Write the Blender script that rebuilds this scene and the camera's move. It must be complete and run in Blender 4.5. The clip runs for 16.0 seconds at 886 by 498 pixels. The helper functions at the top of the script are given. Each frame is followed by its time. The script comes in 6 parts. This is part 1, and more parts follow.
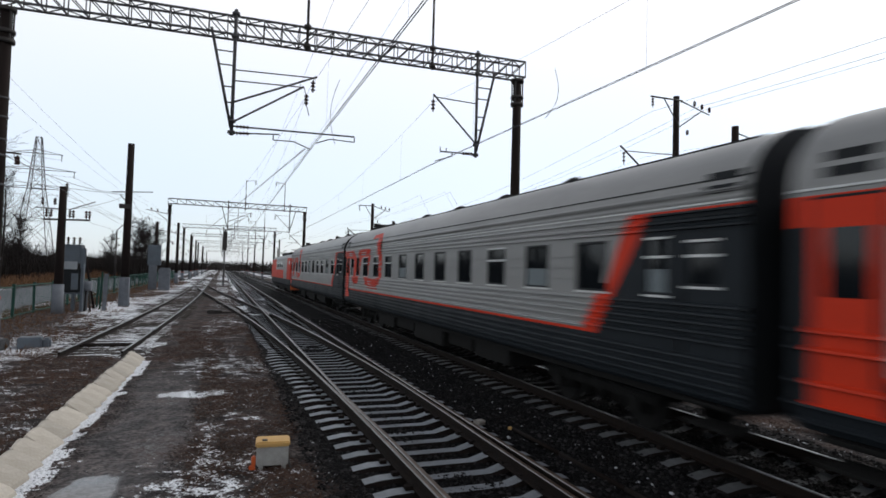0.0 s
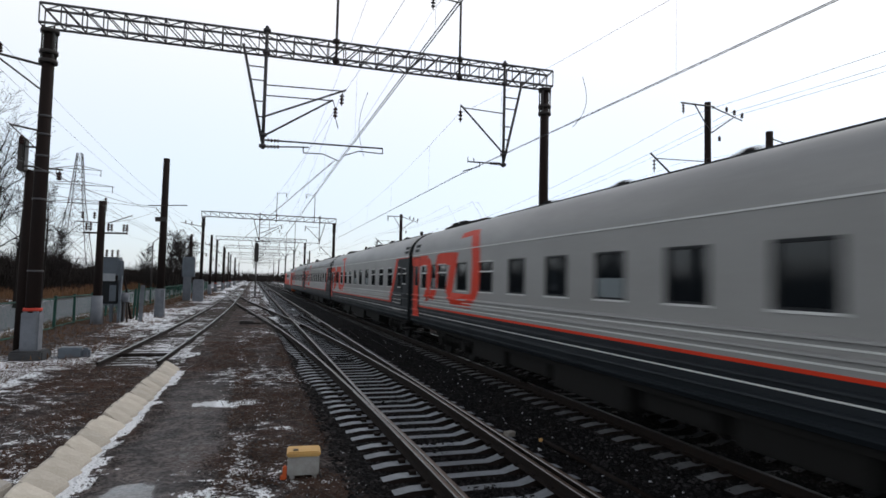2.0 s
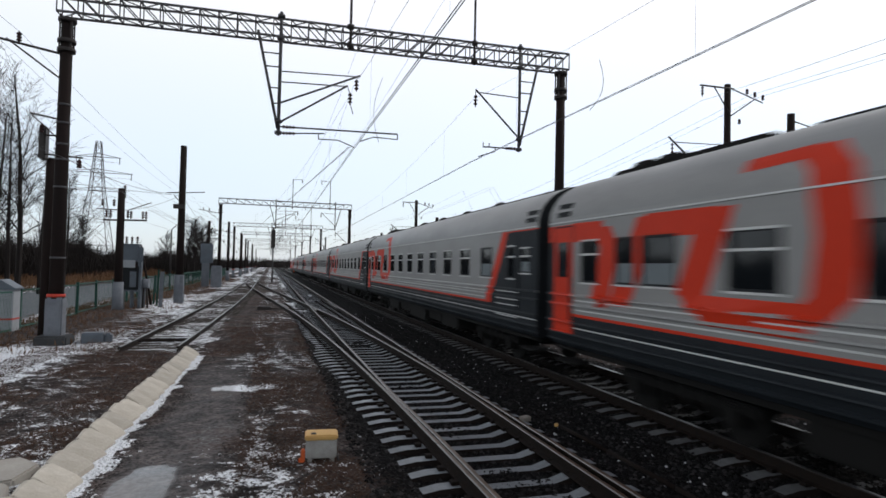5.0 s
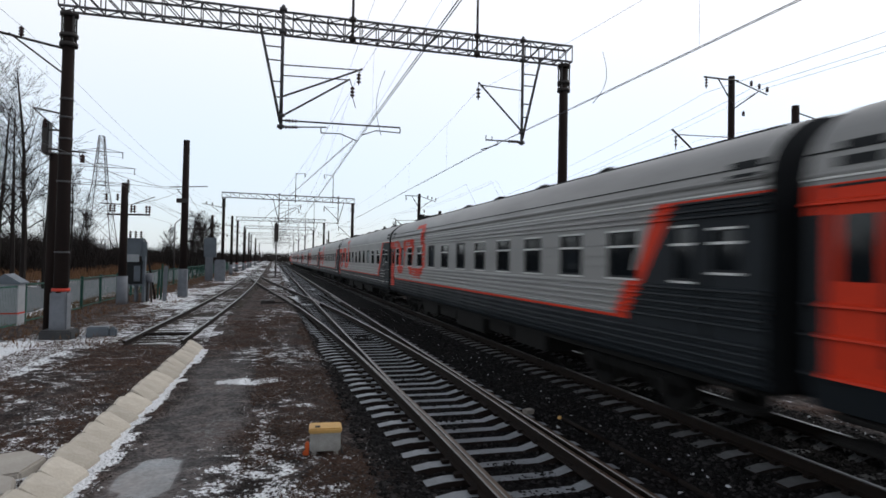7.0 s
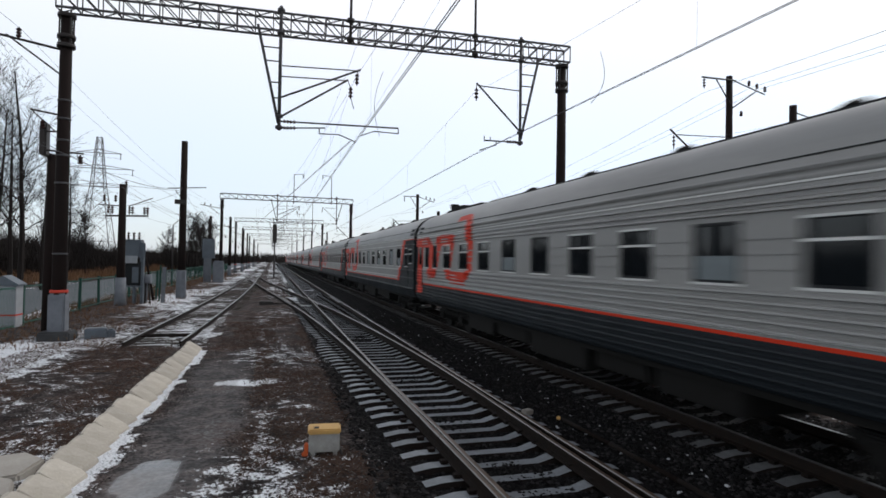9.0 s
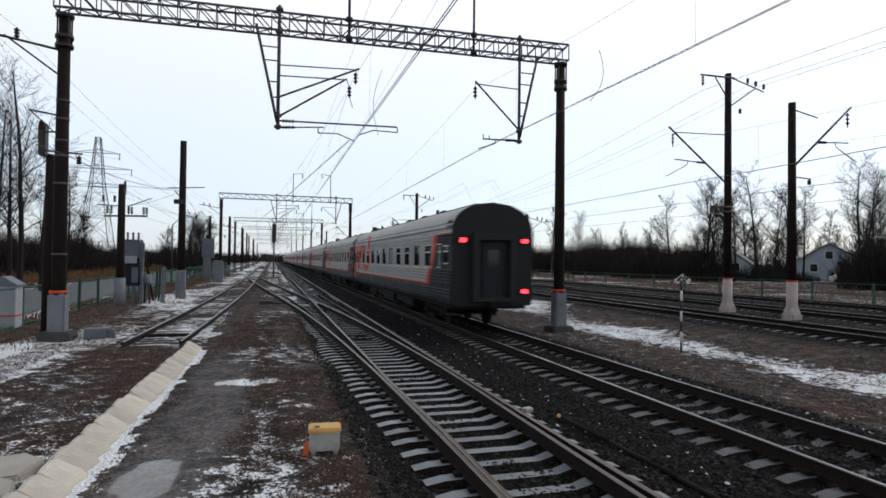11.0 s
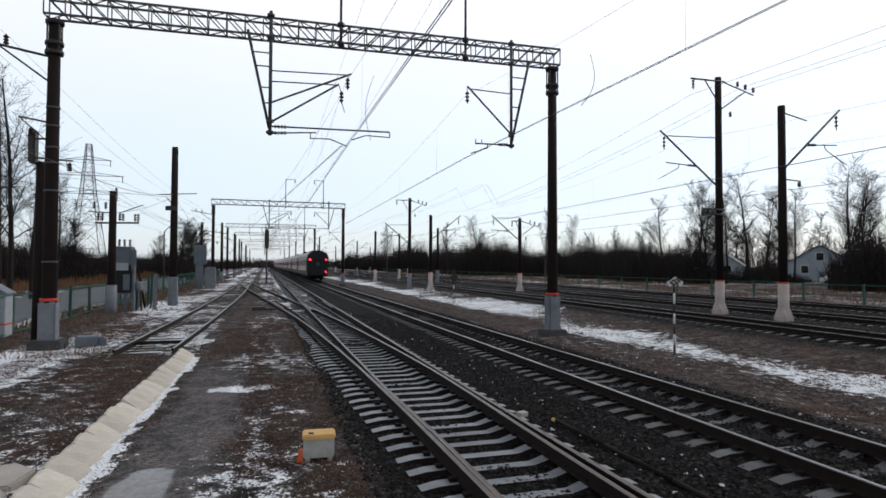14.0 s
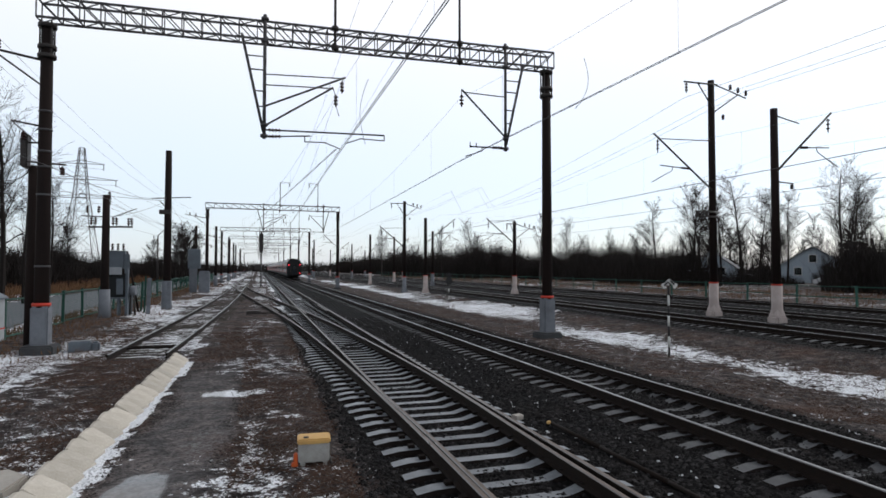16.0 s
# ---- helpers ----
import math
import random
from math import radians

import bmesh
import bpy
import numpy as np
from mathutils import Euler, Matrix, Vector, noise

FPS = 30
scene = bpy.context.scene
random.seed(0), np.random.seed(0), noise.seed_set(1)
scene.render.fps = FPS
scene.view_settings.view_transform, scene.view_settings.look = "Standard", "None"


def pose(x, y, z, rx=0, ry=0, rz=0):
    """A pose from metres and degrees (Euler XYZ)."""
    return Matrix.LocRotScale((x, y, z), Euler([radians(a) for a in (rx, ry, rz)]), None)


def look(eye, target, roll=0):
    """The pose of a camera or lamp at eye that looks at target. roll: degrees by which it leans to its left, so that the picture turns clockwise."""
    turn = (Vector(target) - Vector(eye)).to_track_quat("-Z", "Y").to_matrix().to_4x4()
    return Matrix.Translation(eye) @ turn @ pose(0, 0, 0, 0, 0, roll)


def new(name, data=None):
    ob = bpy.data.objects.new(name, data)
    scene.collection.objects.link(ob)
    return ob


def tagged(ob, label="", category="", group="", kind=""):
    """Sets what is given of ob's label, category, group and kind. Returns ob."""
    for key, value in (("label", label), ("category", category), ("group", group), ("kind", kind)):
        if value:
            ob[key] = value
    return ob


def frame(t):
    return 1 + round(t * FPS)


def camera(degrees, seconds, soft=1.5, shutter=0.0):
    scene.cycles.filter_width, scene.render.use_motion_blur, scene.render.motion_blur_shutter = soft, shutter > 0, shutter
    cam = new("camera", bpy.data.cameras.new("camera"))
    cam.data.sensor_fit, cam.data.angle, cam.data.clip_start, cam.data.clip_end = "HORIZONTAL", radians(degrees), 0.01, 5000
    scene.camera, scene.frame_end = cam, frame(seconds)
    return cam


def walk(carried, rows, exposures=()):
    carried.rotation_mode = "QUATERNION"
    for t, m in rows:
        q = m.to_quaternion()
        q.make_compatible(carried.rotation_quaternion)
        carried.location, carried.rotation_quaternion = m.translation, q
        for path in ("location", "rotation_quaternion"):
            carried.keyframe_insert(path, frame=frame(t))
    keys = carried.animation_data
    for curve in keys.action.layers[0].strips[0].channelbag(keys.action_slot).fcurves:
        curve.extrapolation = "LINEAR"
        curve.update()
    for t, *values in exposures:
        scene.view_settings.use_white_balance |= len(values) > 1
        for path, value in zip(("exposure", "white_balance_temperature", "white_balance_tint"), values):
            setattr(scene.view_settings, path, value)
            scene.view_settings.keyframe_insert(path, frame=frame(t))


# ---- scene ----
cam = camera(73.48, 16.0, soft=1.6, shutter=0.45)
walk(cam, [
    (0, pose(0, 0, 2.543, 92.314, -1.622, -20.494)),
    (0.5, pose(0, 0, 2.543, 92.769, -1.383, -19.756)),
    (1, pose(0, 0, 2.543, 93.104, -1.150, -19.086)),
    (1.5, pose(0, 0, 2.543, 93.158, -1.116, -18.430)),
    (2, pose(0, 0, 2.543, 93.219, -1.349, -17.740)),
    (2.5, pose(0, 0, 2.543, 93.242, -1.645, -17.447)),
    (3, pose(0, 0, 2.543, 92.940, -1.540, -17.134)),
    (3.5, pose(0, 0, 2.543, 92.711, -1.465, -17.072)),
    (4, pose(0, 0, 2.543, 92.443, -1.325, -16.764)),
    (6.5, pose(0, 0, 2.543, 91.211, -1.236, -15.938)),
    (7, pose(0, 0, 2.543, 91.180, -1.090, -15.960)),
    (7.5, pose(0, 0, 2.543, 91.147, -1.096, -15.990)),
    (8, pose(0, 0, 2.543, 91.152, -1.075, -16.024)),
    (8.5, pose(0, 0, 2.543, 91.186, -0.955, -15.999)),
    (9, pose(0, 0, 2.543, 91.233, -0.936, -16.095)),
    (11.5, pose(0, 0, 2.543, 91.066, -0.653, -16.153)),
    (12, pose(0, 0, 2.543, 91.043, -0.696, -16.254)),
    (12.5, pose(0, 0, 2.543, 91.183, -0.511, -16.262)),
    (13, pose(0, 0, 2.543, 91.416, -0.308, -16.434)),
    (13.5, pose(0, 0, 2.543, 91.477, -0.239, -16.564)),
    (14, pose(0, 0, 2.543, 91.557, -0.222, -16.773)),
    (14.5, pose(0, 0, 2.543, 91.604, -0.146, -16.838)),
    (15, pose(0, 0, 2.543, 91.700, -0.077, -16.992)),
    (15.5, pose(0, 0, 2.543, 91.793, -0.051, -17.136)),
    (16, pose(0, 0, 2.543, 91.857, -0.023, -17.264)),
])

# ---- light ----
world = bpy.data.worlds.new("overcast")
scene.world = world
world.use_nodes = True
wn, wl = world.node_tree.nodes, world.node_tree.links
wn.clear()
sky = wn.new("ShaderNodeTexSky")
sky.sky_type, sky.sun_disc = "NISHITA", False
sky.sun_elevation, sky.sun_rotation = radians(43), radians(72)
sky.air_density, sky.dust_density = 1.0, 0.8
sky_level = wn.new("ShaderNodeBackground")
sky_level.inputs["Strength"].default_value = 0.05
cloud = wn.new("ShaderNodeBackground")
geo = wn.new("ShaderNodeTexCoord")
sep = wn.new("ShaderNodeSeparateXYZ")
ramp = wn.new("ShaderNodeValToRGB")
ramp.color_ramp.elements[0].position, ramp.color_ramp.elements[0].color = 0.0, (0.54, 0.6, 0.69, 1)
ramp.color_ramp.elements[1].position, ramp.color_ramp.elements[1].color = 0.42, (1.0, 0.98, 0.955, 1)
mid = ramp.color_ramp.elements.new(0.16)
mid.color = (0.72, 0.77, 0.84, 1)
for at, tone in ((0.52, 0.76), (0.72, 0.22), (1.0, 0.13)):
    ramp.color_ramp.elements.new(at).color = (tone, tone * 0.97, tone * 0.93, 1)
veil = wn.new("ShaderNodeTexNoise")
veil.inputs["Scale"].default_value = 1.6
veil_mix = wn.new("ShaderNodeMix")
veil_mix.data_type, veil_mix.blend_type = "RGBA", "MULTIPLY"
veil_mix.inputs["Factor"].default_value = 0.12
cloud.inputs["Strength"].default_value = 0.98
both = wn.new("ShaderNodeAddShader")
world_out = wn.new("ShaderNodeOutputWorld")
wl.new(geo.outputs["Generated"], sep.inputs[0])
wl.new(sep.outputs["Z"], ramp.inputs[0])
wl.new(geo.outputs["Generated"], veil.inputs["Vector"])
wl.new(ramp.outputs[0], veil_mix.inputs[6])
wl.new(veil.outputs["Color"], veil_mix.inputs[7])
wl.new(veil_mix.outputs[2], cloud.inputs["Color"])
wl.new(sky.outputs[0], sky_level.inputs["Color"])
wl.new(sky_level.outputs[0], both.inputs[0])
wl.new(cloud.outputs[0], both.inputs[1])
wl.new(both.outputs[0], world_out.inputs[0])
sun = new("sun", bpy.data.lights.new("sun", "SUN"))
sun.data.energy, sun.data.angle, sun.data.color = 1.3, radians(26), (1.0, 0.985, 0.965)
sun.matrix_world = look((55, 18, 55), (0, 0, 0))
scene.view_settings.exposure = 0.0


# ---- materials ----
def node(nt, kind, **values):
    n = nt.nodes.new(kind)
    for k, v in values.items():
        n.inputs[k].default_value = v
    return n


def surface(name, a, b=None, rough=0.8, metal=0.0, scale=6.0, fine=60.0, bump=0.3, spread=0.12, vary=0.0, spec=0.28,
            stretch=(1, 1, 1), depth=0.01, coords="Object"):
    """A material of two colours mixed by coarse stains and fine grain, with relief."""
    m = bpy.data.materials.new(name)
    m.use_nodes = True
    nt = m.node_tree
    bsdf = nt.nodes["Principled BSDF"]
    b = b or tuple(c * 0.7 for c in a)
    tc = nt.nodes.new("ShaderNodeTexCoord")
    mp = node(nt, "ShaderNodeMapping", Scale=stretch)
    nt.links.new(tc.outputs[coords], mp.inputs["Vector"])
    big = node(nt, "ShaderNodeTexNoise", Scale=scale, Detail=6.0, Roughness=0.6)
    small = node(nt, "ShaderNodeTexNoise", Scale=fine, Detail=4.0, Roughness=0.7)
    for n in (big, small):
        nt.links.new(mp.outputs[0], n.inputs["Vector"])
    add = node(nt, "ShaderNodeMath")
    add.operation = "MULTIPLY_ADD"
    add.inputs[1].default_value = 0.6
    nt.links.new(small.outputs[0], add.inputs[0])
    nt.links.new(big.outputs[0], add.inputs[2])
    rng = node(nt, "ShaderNodeMapRange")
    rng.inputs[1].default_value, rng.inputs[2].default_value = 0.8 - 3 * spread, 0.8 + 3 * spread
    nt.links.new(add.outputs[0], rng.inputs[0])
    mix = nt.nodes.new("ShaderNodeMix")
    mix.data_type = "RGBA"
    mix.inputs[6].default_value, mix.inputs[7].default_value = (*a, 1), (*b, 1)
    nt.links.new(rng.outputs[0], mix.inputs[0])
    last = mix.outputs[2]
    if vary:
        info = nt.nodes.new("ShaderNodeObjectInfo")
        r2 = node(nt, "ShaderNodeMapRange")
        r2.inputs[3].default_value, r2.inputs[4].default_value = 1 - vary, 1 + vary
        nt.links.new(info.outputs["Random"], r2.inputs[0])
        hsv = nt.nodes.new("ShaderNodeHueSaturation")
        nt.links.new(last, hsv.inputs["Color"])
        nt.links.new(r2.outputs[0], hsv.inputs["Value"])
        last = hsv.outputs[0]
    nt.links.new(last, bsdf.inputs["Base Color"])
    r3 = node(nt, "ShaderNodeMapRange")
    r3.inputs[3].default_value, r3.inputs[4].default_value = max(0.03, rough - 0.12), min(1, rough + 0.12)
    nt.links.new(big.outputs[0], r3.inputs[0])
    nt.links.new(r3.outputs[0], bsdf.inputs["Roughness"])
    bsdf.inputs["Metallic"].default_value = metal
    bsdf.inputs["Specular IOR Level"].default_value = spec
    if bump:
        bp = node(nt, "ShaderNodeBump", Strength=bump, Distance=depth)
        nt.links.new(small.outputs[0], bp.inputs["Height"])
        nt.links.new(bp.outputs[0], bsdf.inputs["Normal"])
    return m


def glow(name, colour, strength):
    m = bpy.data.materials.new(name)
    m.use_nodes = True
    bsdf = m.node_tree.nodes["Principled BSDF"]
    bsdf.inputs["Base Color"].default_value = (*colour, 1)
    bsdf.inputs["Emission Color"].default_value = (*colour, 1)
    bsdf.inputs["Emission Strength"].default_value = strength
    return m


M = {
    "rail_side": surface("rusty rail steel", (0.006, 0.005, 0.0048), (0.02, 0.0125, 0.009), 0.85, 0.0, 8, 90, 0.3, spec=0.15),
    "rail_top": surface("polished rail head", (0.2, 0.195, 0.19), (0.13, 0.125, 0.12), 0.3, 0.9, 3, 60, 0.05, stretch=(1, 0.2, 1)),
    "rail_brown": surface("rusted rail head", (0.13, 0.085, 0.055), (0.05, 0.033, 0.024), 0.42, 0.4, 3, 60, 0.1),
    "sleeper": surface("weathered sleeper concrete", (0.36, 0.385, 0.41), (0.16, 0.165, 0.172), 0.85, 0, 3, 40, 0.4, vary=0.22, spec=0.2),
    # rust-brown taken near black, so the colour carries the shade between sleepers
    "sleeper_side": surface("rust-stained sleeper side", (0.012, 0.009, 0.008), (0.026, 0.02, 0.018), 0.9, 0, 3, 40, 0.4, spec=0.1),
    "timber": surface("tarred timber sleeper", (0.035, 0.028, 0.022), (0.07, 0.06, 0.05), 0.8, 0, 3, 50, 0.5, vary=0.2),
    "ballast": surface("crushed granite ballast", (0.03, 0.026, 0.023), (0.085, 0.075, 0.068), 0.85, 0, 9, 40, 0.5),
    "kerb": surface("pale cast concrete", (0.6, 0.56, 0.49), (0.36, 0.32, 0.265), 0.88, 0, 2.2, 26, 0.5, vary=0.15, spec=0.15),
    "slab": surface("grey concrete slab", (0.42, 0.39, 0.35), (0.28, 0.26, 0.23), 0.85, 0, 2, 30, 0.4, vary=0.1),
    "pole": surface("dark wet spun concrete", (0.0085, 0.006, 0.0055), (0.02, 0.0125, 0.0105), 0.85, 0, 2, 30, 0.3, stretch=(1, 1, 0.25), spec=0.15),
    "pole_grey": surface("grey painted pole foot", (0.19, 0.205, 0.23), (0.1, 0.105, 0.115), 0.8, 0, 3, 40, 0.3),
    "pole_base": surface("dark wet footing concrete", (0.07, 0.072, 0.075), (0.035, 0.035, 0.036), 0.85, 0, 3, 40, 0.4),
    "pole_white": surface("off-white painted pole foot", (0.48, 0.41, 0.39), (0.3, 0.25, 0.23), 0.8, 0, 2.5, 40, 0.3),
    "band": surface("red painted band", (0.55, 0.05, 0.03), (0.4, 0.05, 0.03), 0.7),
    "steel": surface("weathered galvanised steel", (0.085, 0.085, 0.09), (0.05, 0.045, 0.045), 0.6, 0.3, 4, 60, 0.2),
    "dark_steel": surface("dark painted steel", (0.025, 0.023, 0.023), (0.05, 0.042, 0.038), 0.55, 0.3, 5, 60, 0.2),
    "insulator": surface("brown glazed porcelain", (0.03, 0.014, 0.012), (0.04, 0.02, 0.018), 0.25),
    "wire": surface("weathered copper wire", (0.10, 0.10, 0.11), (0.07, 0.07, 0.075), 0.6, 0.3),
    "green": surface("green painted fence steel", (0.016, 0.085, 0.062), (0.022, 0.055, 0.043), 0.6, 0, 3, 50, 0.2, vary=0.2),
    "grey_box": surface("light grey painted sheet steel", (0.36, 0.38, 0.4), (0.25, 0.26, 0.27), 0.5, 0, 2.5, 40, 0.1),
    "blue_box": surface("blue-grey painted sheet steel", (0.13, 0.155, 0.18), (0.08, 0.09, 0.105), 0.5, 0, 2.5, 40, 0.1),
    "yellow": surface("faded yellow lid", (0.68, 0.42, 0.14), (0.45, 0.27, 0.1), 0.6, 0, 5, 60, 0.2),
    "box_body": surface("grey painted cast iron", (0.42, 0.42, 0.4), (0.22, 0.2, 0.18), 0.6, 0, 6, 60, 0.2),
    "orange": surface("orange painted steel", (0.7, 0.13, 0.03), (0.5, 0.1, 0.03), 0.55),
    "coach_light": surface("light grey coach paint", (0.31, 0.305, 0.295), (0.235, 0.23, 0.222), 0.38, 0, 1.2, 14, 0.02, 0.16, stretch=(1, 0.3, 1)),
    "coach_dark": surface("slate grey coach paint", (0.018, 0.0225, 0.027), (0.0115, 0.0142, 0.017), 0.55, 0, 1.2, 14, 0.02, 0.16, spec=0.15),
    "coach_red": surface("signal red coach paint", (0.66, 0.042, 0.013), (0.52, 0.034, 0.012), 0.5, 0, 1.2, 14, 0.02, 0.16, spec=0.15),
    "coach_roof": surface("dusty grey coach roof", (0.34, 0.335, 0.325), (0.225, 0.222, 0.216), 0.45, 0, 1.0, 10, 0.03, 0.16, stretch=(1, 0.4, 1)),
    "coach_white": surface("white trim paint", (0.72, 0.72, 0.7), (0.55, 0.55, 0.53), 0.4, 0, 2, 20, 0.02),
    "coach_end": surface("sooty dark coach end", (0.006, 0.007, 0.0085), (0.012, 0.0135, 0.0155), 0.65, 0, 2, 20, 0.05),
    "rubber": surface("black rubber bellows", (0.012, 0.012, 0.013), (0.02, 0.02, 0.02), 0.7),
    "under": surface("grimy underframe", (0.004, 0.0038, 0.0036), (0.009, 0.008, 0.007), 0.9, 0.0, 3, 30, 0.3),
    "bark": surface("dark bare bark", (0.009, 0.006, 0.0052), (0.018, 0.0135, 0.0115), 0.95, 0, 2, 30, 0.5),
    "birch": surface("grey bark", (0.075, 0.065, 0.06), (0.04, 0.033, 0.03), 0.9, 0, 2, 30, 0.5),
    "twig": surface("thin bare twigs", (0.009, 0.0066, 0.0058), (0.018, 0.0135, 0.012), 0.95, 0, 0.3, 10, 0),
    "brush": surface("winter scrub", (0.009, 0.0066, 0.006), (0.02, 0.0145, 0.012), 0.95, 0, 0.12, 5, 0),
    "reed": surface("dry brown reeds", (0.1, 0.05, 0.024), (0.16, 0.085, 0.042), 0.95, 0, 0.15, 6, 0),
    "grass": surface("withered grass", (0.11, 0.062, 0.042), (0.045, 0.028, 0.02), 0.95, 0, 0.8, 20, 0),
    "wall": surface("whitewashed wall", (0.36, 0.41, 0.46), (0.27, 0.31, 0.35), 0.85, 0, 0.5, 10, 0.1),
    "roof": surface("wet slate roof sheets", (0.12, 0.13, 0.145), (0.07, 0.075, 0.082), 0.7, 0, 0.6, 10, 0.2),
    "car": surface("white car paint", (0.6, 0.6, 0.62), (0.5, 0.5, 0.52), 0.3, 0, 2, 20, 0),
    "tyre": surface("tyre rubber", (0.015, 0.015, 0.015), (0.02, 0.02, 0.02), 0.8),
    "sign_white": surface("white sign paint", (0.5, 0.5, 0.48), (0.5, 0.5, 0.48), 0.6),
    "sign_black": surface("black sign paint", (0.015, 0.015, 0.016), (0.025, 0.025, 0.025), 0.6),
    "stone_snow": surface("wind-blown snow lumps", (0.6, 0.62, 0.64), (0.45, 0.46, 0.48), 0.7, 0, 4, 50, 0.4),
    "tail": glow("red tail light", (1.0, 0.02, 0.03), 9.0),
}
gm = bpy.data.materials.new("coach window glass")
gm.use_nodes = True
gb = gm.node_tree.nodes["Principled BSDF"]
gb.inputs["Base Color"].default_value, gb.inputs["Roughness"].default_value = (0.008, 0.01, 0.012, 1), 0.06
gb.inputs["Specular IOR Level"].default_value = 0.4
M["glass"] = gm
cm = surface("pale window curtain", (0.2, 0.23, 0.24), (0.12, 0.14, 0.15), 0.5, 0, 2, 20, 0.1)
M["curtain"] = cm


# ---- building blocks ----
def box(bm, x0, x1, y0, y1, z0, z1, bevel=0.0, mi=0, turn=None):
    vs = [bm.verts.new((x, y, z)) for z in (z0, z1) for y in (y0, y1) for x in (x0, x1)]
    fs = [bm.faces.new([vs[i] for i in q]) for q in
          ((0, 2, 3, 1), (4, 5, 7, 6), (0, 1, 5, 4), (2, 6, 7, 3), (0, 4, 6, 2), (1, 3, 7, 5))]
    for f in fs:
        f.material_index = mi
    if turn is not None:
        bmesh.ops.transform(bm, matrix=turn, verts=vs)
    if bevel:
        es = list({e for f in fs for e in f.edges})
        bmesh.ops.bevel(bm, geom=es, offset=bevel, segments=2, affect="EDGES", material=mi)


def rod(bm, p, q, r, r2=None, n=6, mi=0, cap=True):
    p, q = Vector(p), Vector(q)
    d = (q - p).normalized()
    u = d.orthogonal().normalized()
    v = d.cross(u)
    r2 = r if r2 is None else r2
    rings = [[bm.verts.new(c + (u * math.cos(2 * math.pi * i / n) + v * math.sin(2 * math.pi * i / n)) * s)
              for i in range(n)] for c, s in ((p, r), (q, r2))]
    for i in range(n):
        f = bm.faces.new((rings[0][i], rings[0][(i + 1) % n], rings[1][(i + 1) % n], rings[1][i]))
        f.material_index, f.smooth = mi, n > 5
    if cap:
        bm.faces.new(rings[0][::-1]).material_index = mi
        bm.faces.new(rings[1]).material_index = mi


def lathe(bm, base, profile, n=12, mi=0):
    """A turned body on a vertical axis through base; profile: pairs of radius and height."""
    base = Vector(base)
    rings = [[bm.verts.new(base + Vector((r * math.cos(2 * math.pi * i / n), r * math.sin(2 * math.pi * i / n), z)))
              for i in range(n)] for r, z in profile]
    for a, b in zip(rings, rings[1:]):
        for i in range(n):
            f = bm.faces.new((a[i], a[(i + 1) % n], b[(i + 1) % n], b[i]))
            f.material_index, f.smooth = mi, True
    bm.faces.new(rings[0][::-1]).material_index = mi
    bm.faces.new(rings[-1]).material_index = mi


def part(name, bm, material, parent=None, label=""):
    me = bpy.data.meshes.new(name)
    bm.to_mesh(me)
    bm.free()
    for m in (material if isinstance(material, (list, tuple)) else [material]):
        me.materials.append(M[m] if isinstance(m, str) else m)
    ob = new(name, me)
    ob.parent = parent
    if label:
        ob["label"] = label
    return ob


def raw(name, verts, faces, material, parent=None, smooth=False):
    me = bpy.data.meshes.new(name)
    me.from_pydata(verts, [], faces)
    me.materials.append(M[material] if isinstance(material, str) else material)
    if smooth:
        me.polygons.foreach_set("use_smooth", [True] * len(me.polygons))
    ob = new(name, me)
    ob.parent = parent
    return ob


def tube(bm, pts, r, n=4):
    """One unbroken wire through the points."""
    pts = [Vector(p) for p in pts]
    rings = []
    for i, p in enumerate(pts):
        d = (pts[min(i + 1, len(pts) - 1)] - pts[max(i - 1, 0)]).normalized()
        u = d.cross(Vector((0.31, 0.17, 0.94)) if abs(d.z) < 0.9 else Vector((1, 0, 0))).normalized()
        v = d.cross(u)
        rings.append([bm.verts.new(p + (u * math.cos(2 * math.pi * k / n) + v * math.sin(2 * math.pi * k / n)) * r) for k in range(n)])
    for a, b in zip(rings, rings[1:]):
        for k in range(n):
            bm.faces.new((a[k], a[(k + 1) % n], b[(k + 1) % n], b[k]))


def each(name, shapes, material, parent, label=""):
    """A part for each shape: a function that draws into a bmesh."""
    for draw in shapes:
        bm = bmesh.new()
        draw(bm)
        part(name, bm, material, parent, label)


def thing(name, label, category, group="", m=None, kind=""):
    ob = new(name)
    if m is not None:
        ob.matrix_basis = m
    return tagged(ob, label, category, group, kind)


# ---- ground ----
MAIN, RUN, SIDE = 3.27, 7.69, -2.4   # centre lines of the near main track, the train's track and the siding
FAR_TRACKS = (19.6, 26.0, 33.3)      # centre lines of the three tracks beyond the strip
NEAR = 0.825                         # the same through the turnout, where it is widened
GAUGE = 0.7975                       # half the distance between the rail heads


def diverge(y):
    """Centre line of the crossover that leaves the near main track for the siding."""
    if y < 5:
        return MAIN
    if y < 35:
        return MAIN - (y - 5) ** 2 / 666
    if y < 67:
        return MAIN - 1.35 - 0.09 * (y - 35)
    if y < 103:
        return MAIN - 4.23 - 0.09 * (y - 67) + 0.09 * (y - 67) ** 2 / 72
    return MAIN - 5.85


def siding(y):
    return SIDE - (0.9 * ((67 - y) / 47) ** 2 if y < 67 else 0) - 0.1


def ease(a, b, x):
    t = min(1, max(0, (x - a) / (b - a)))
    return t * t * (3 - 2 * t)


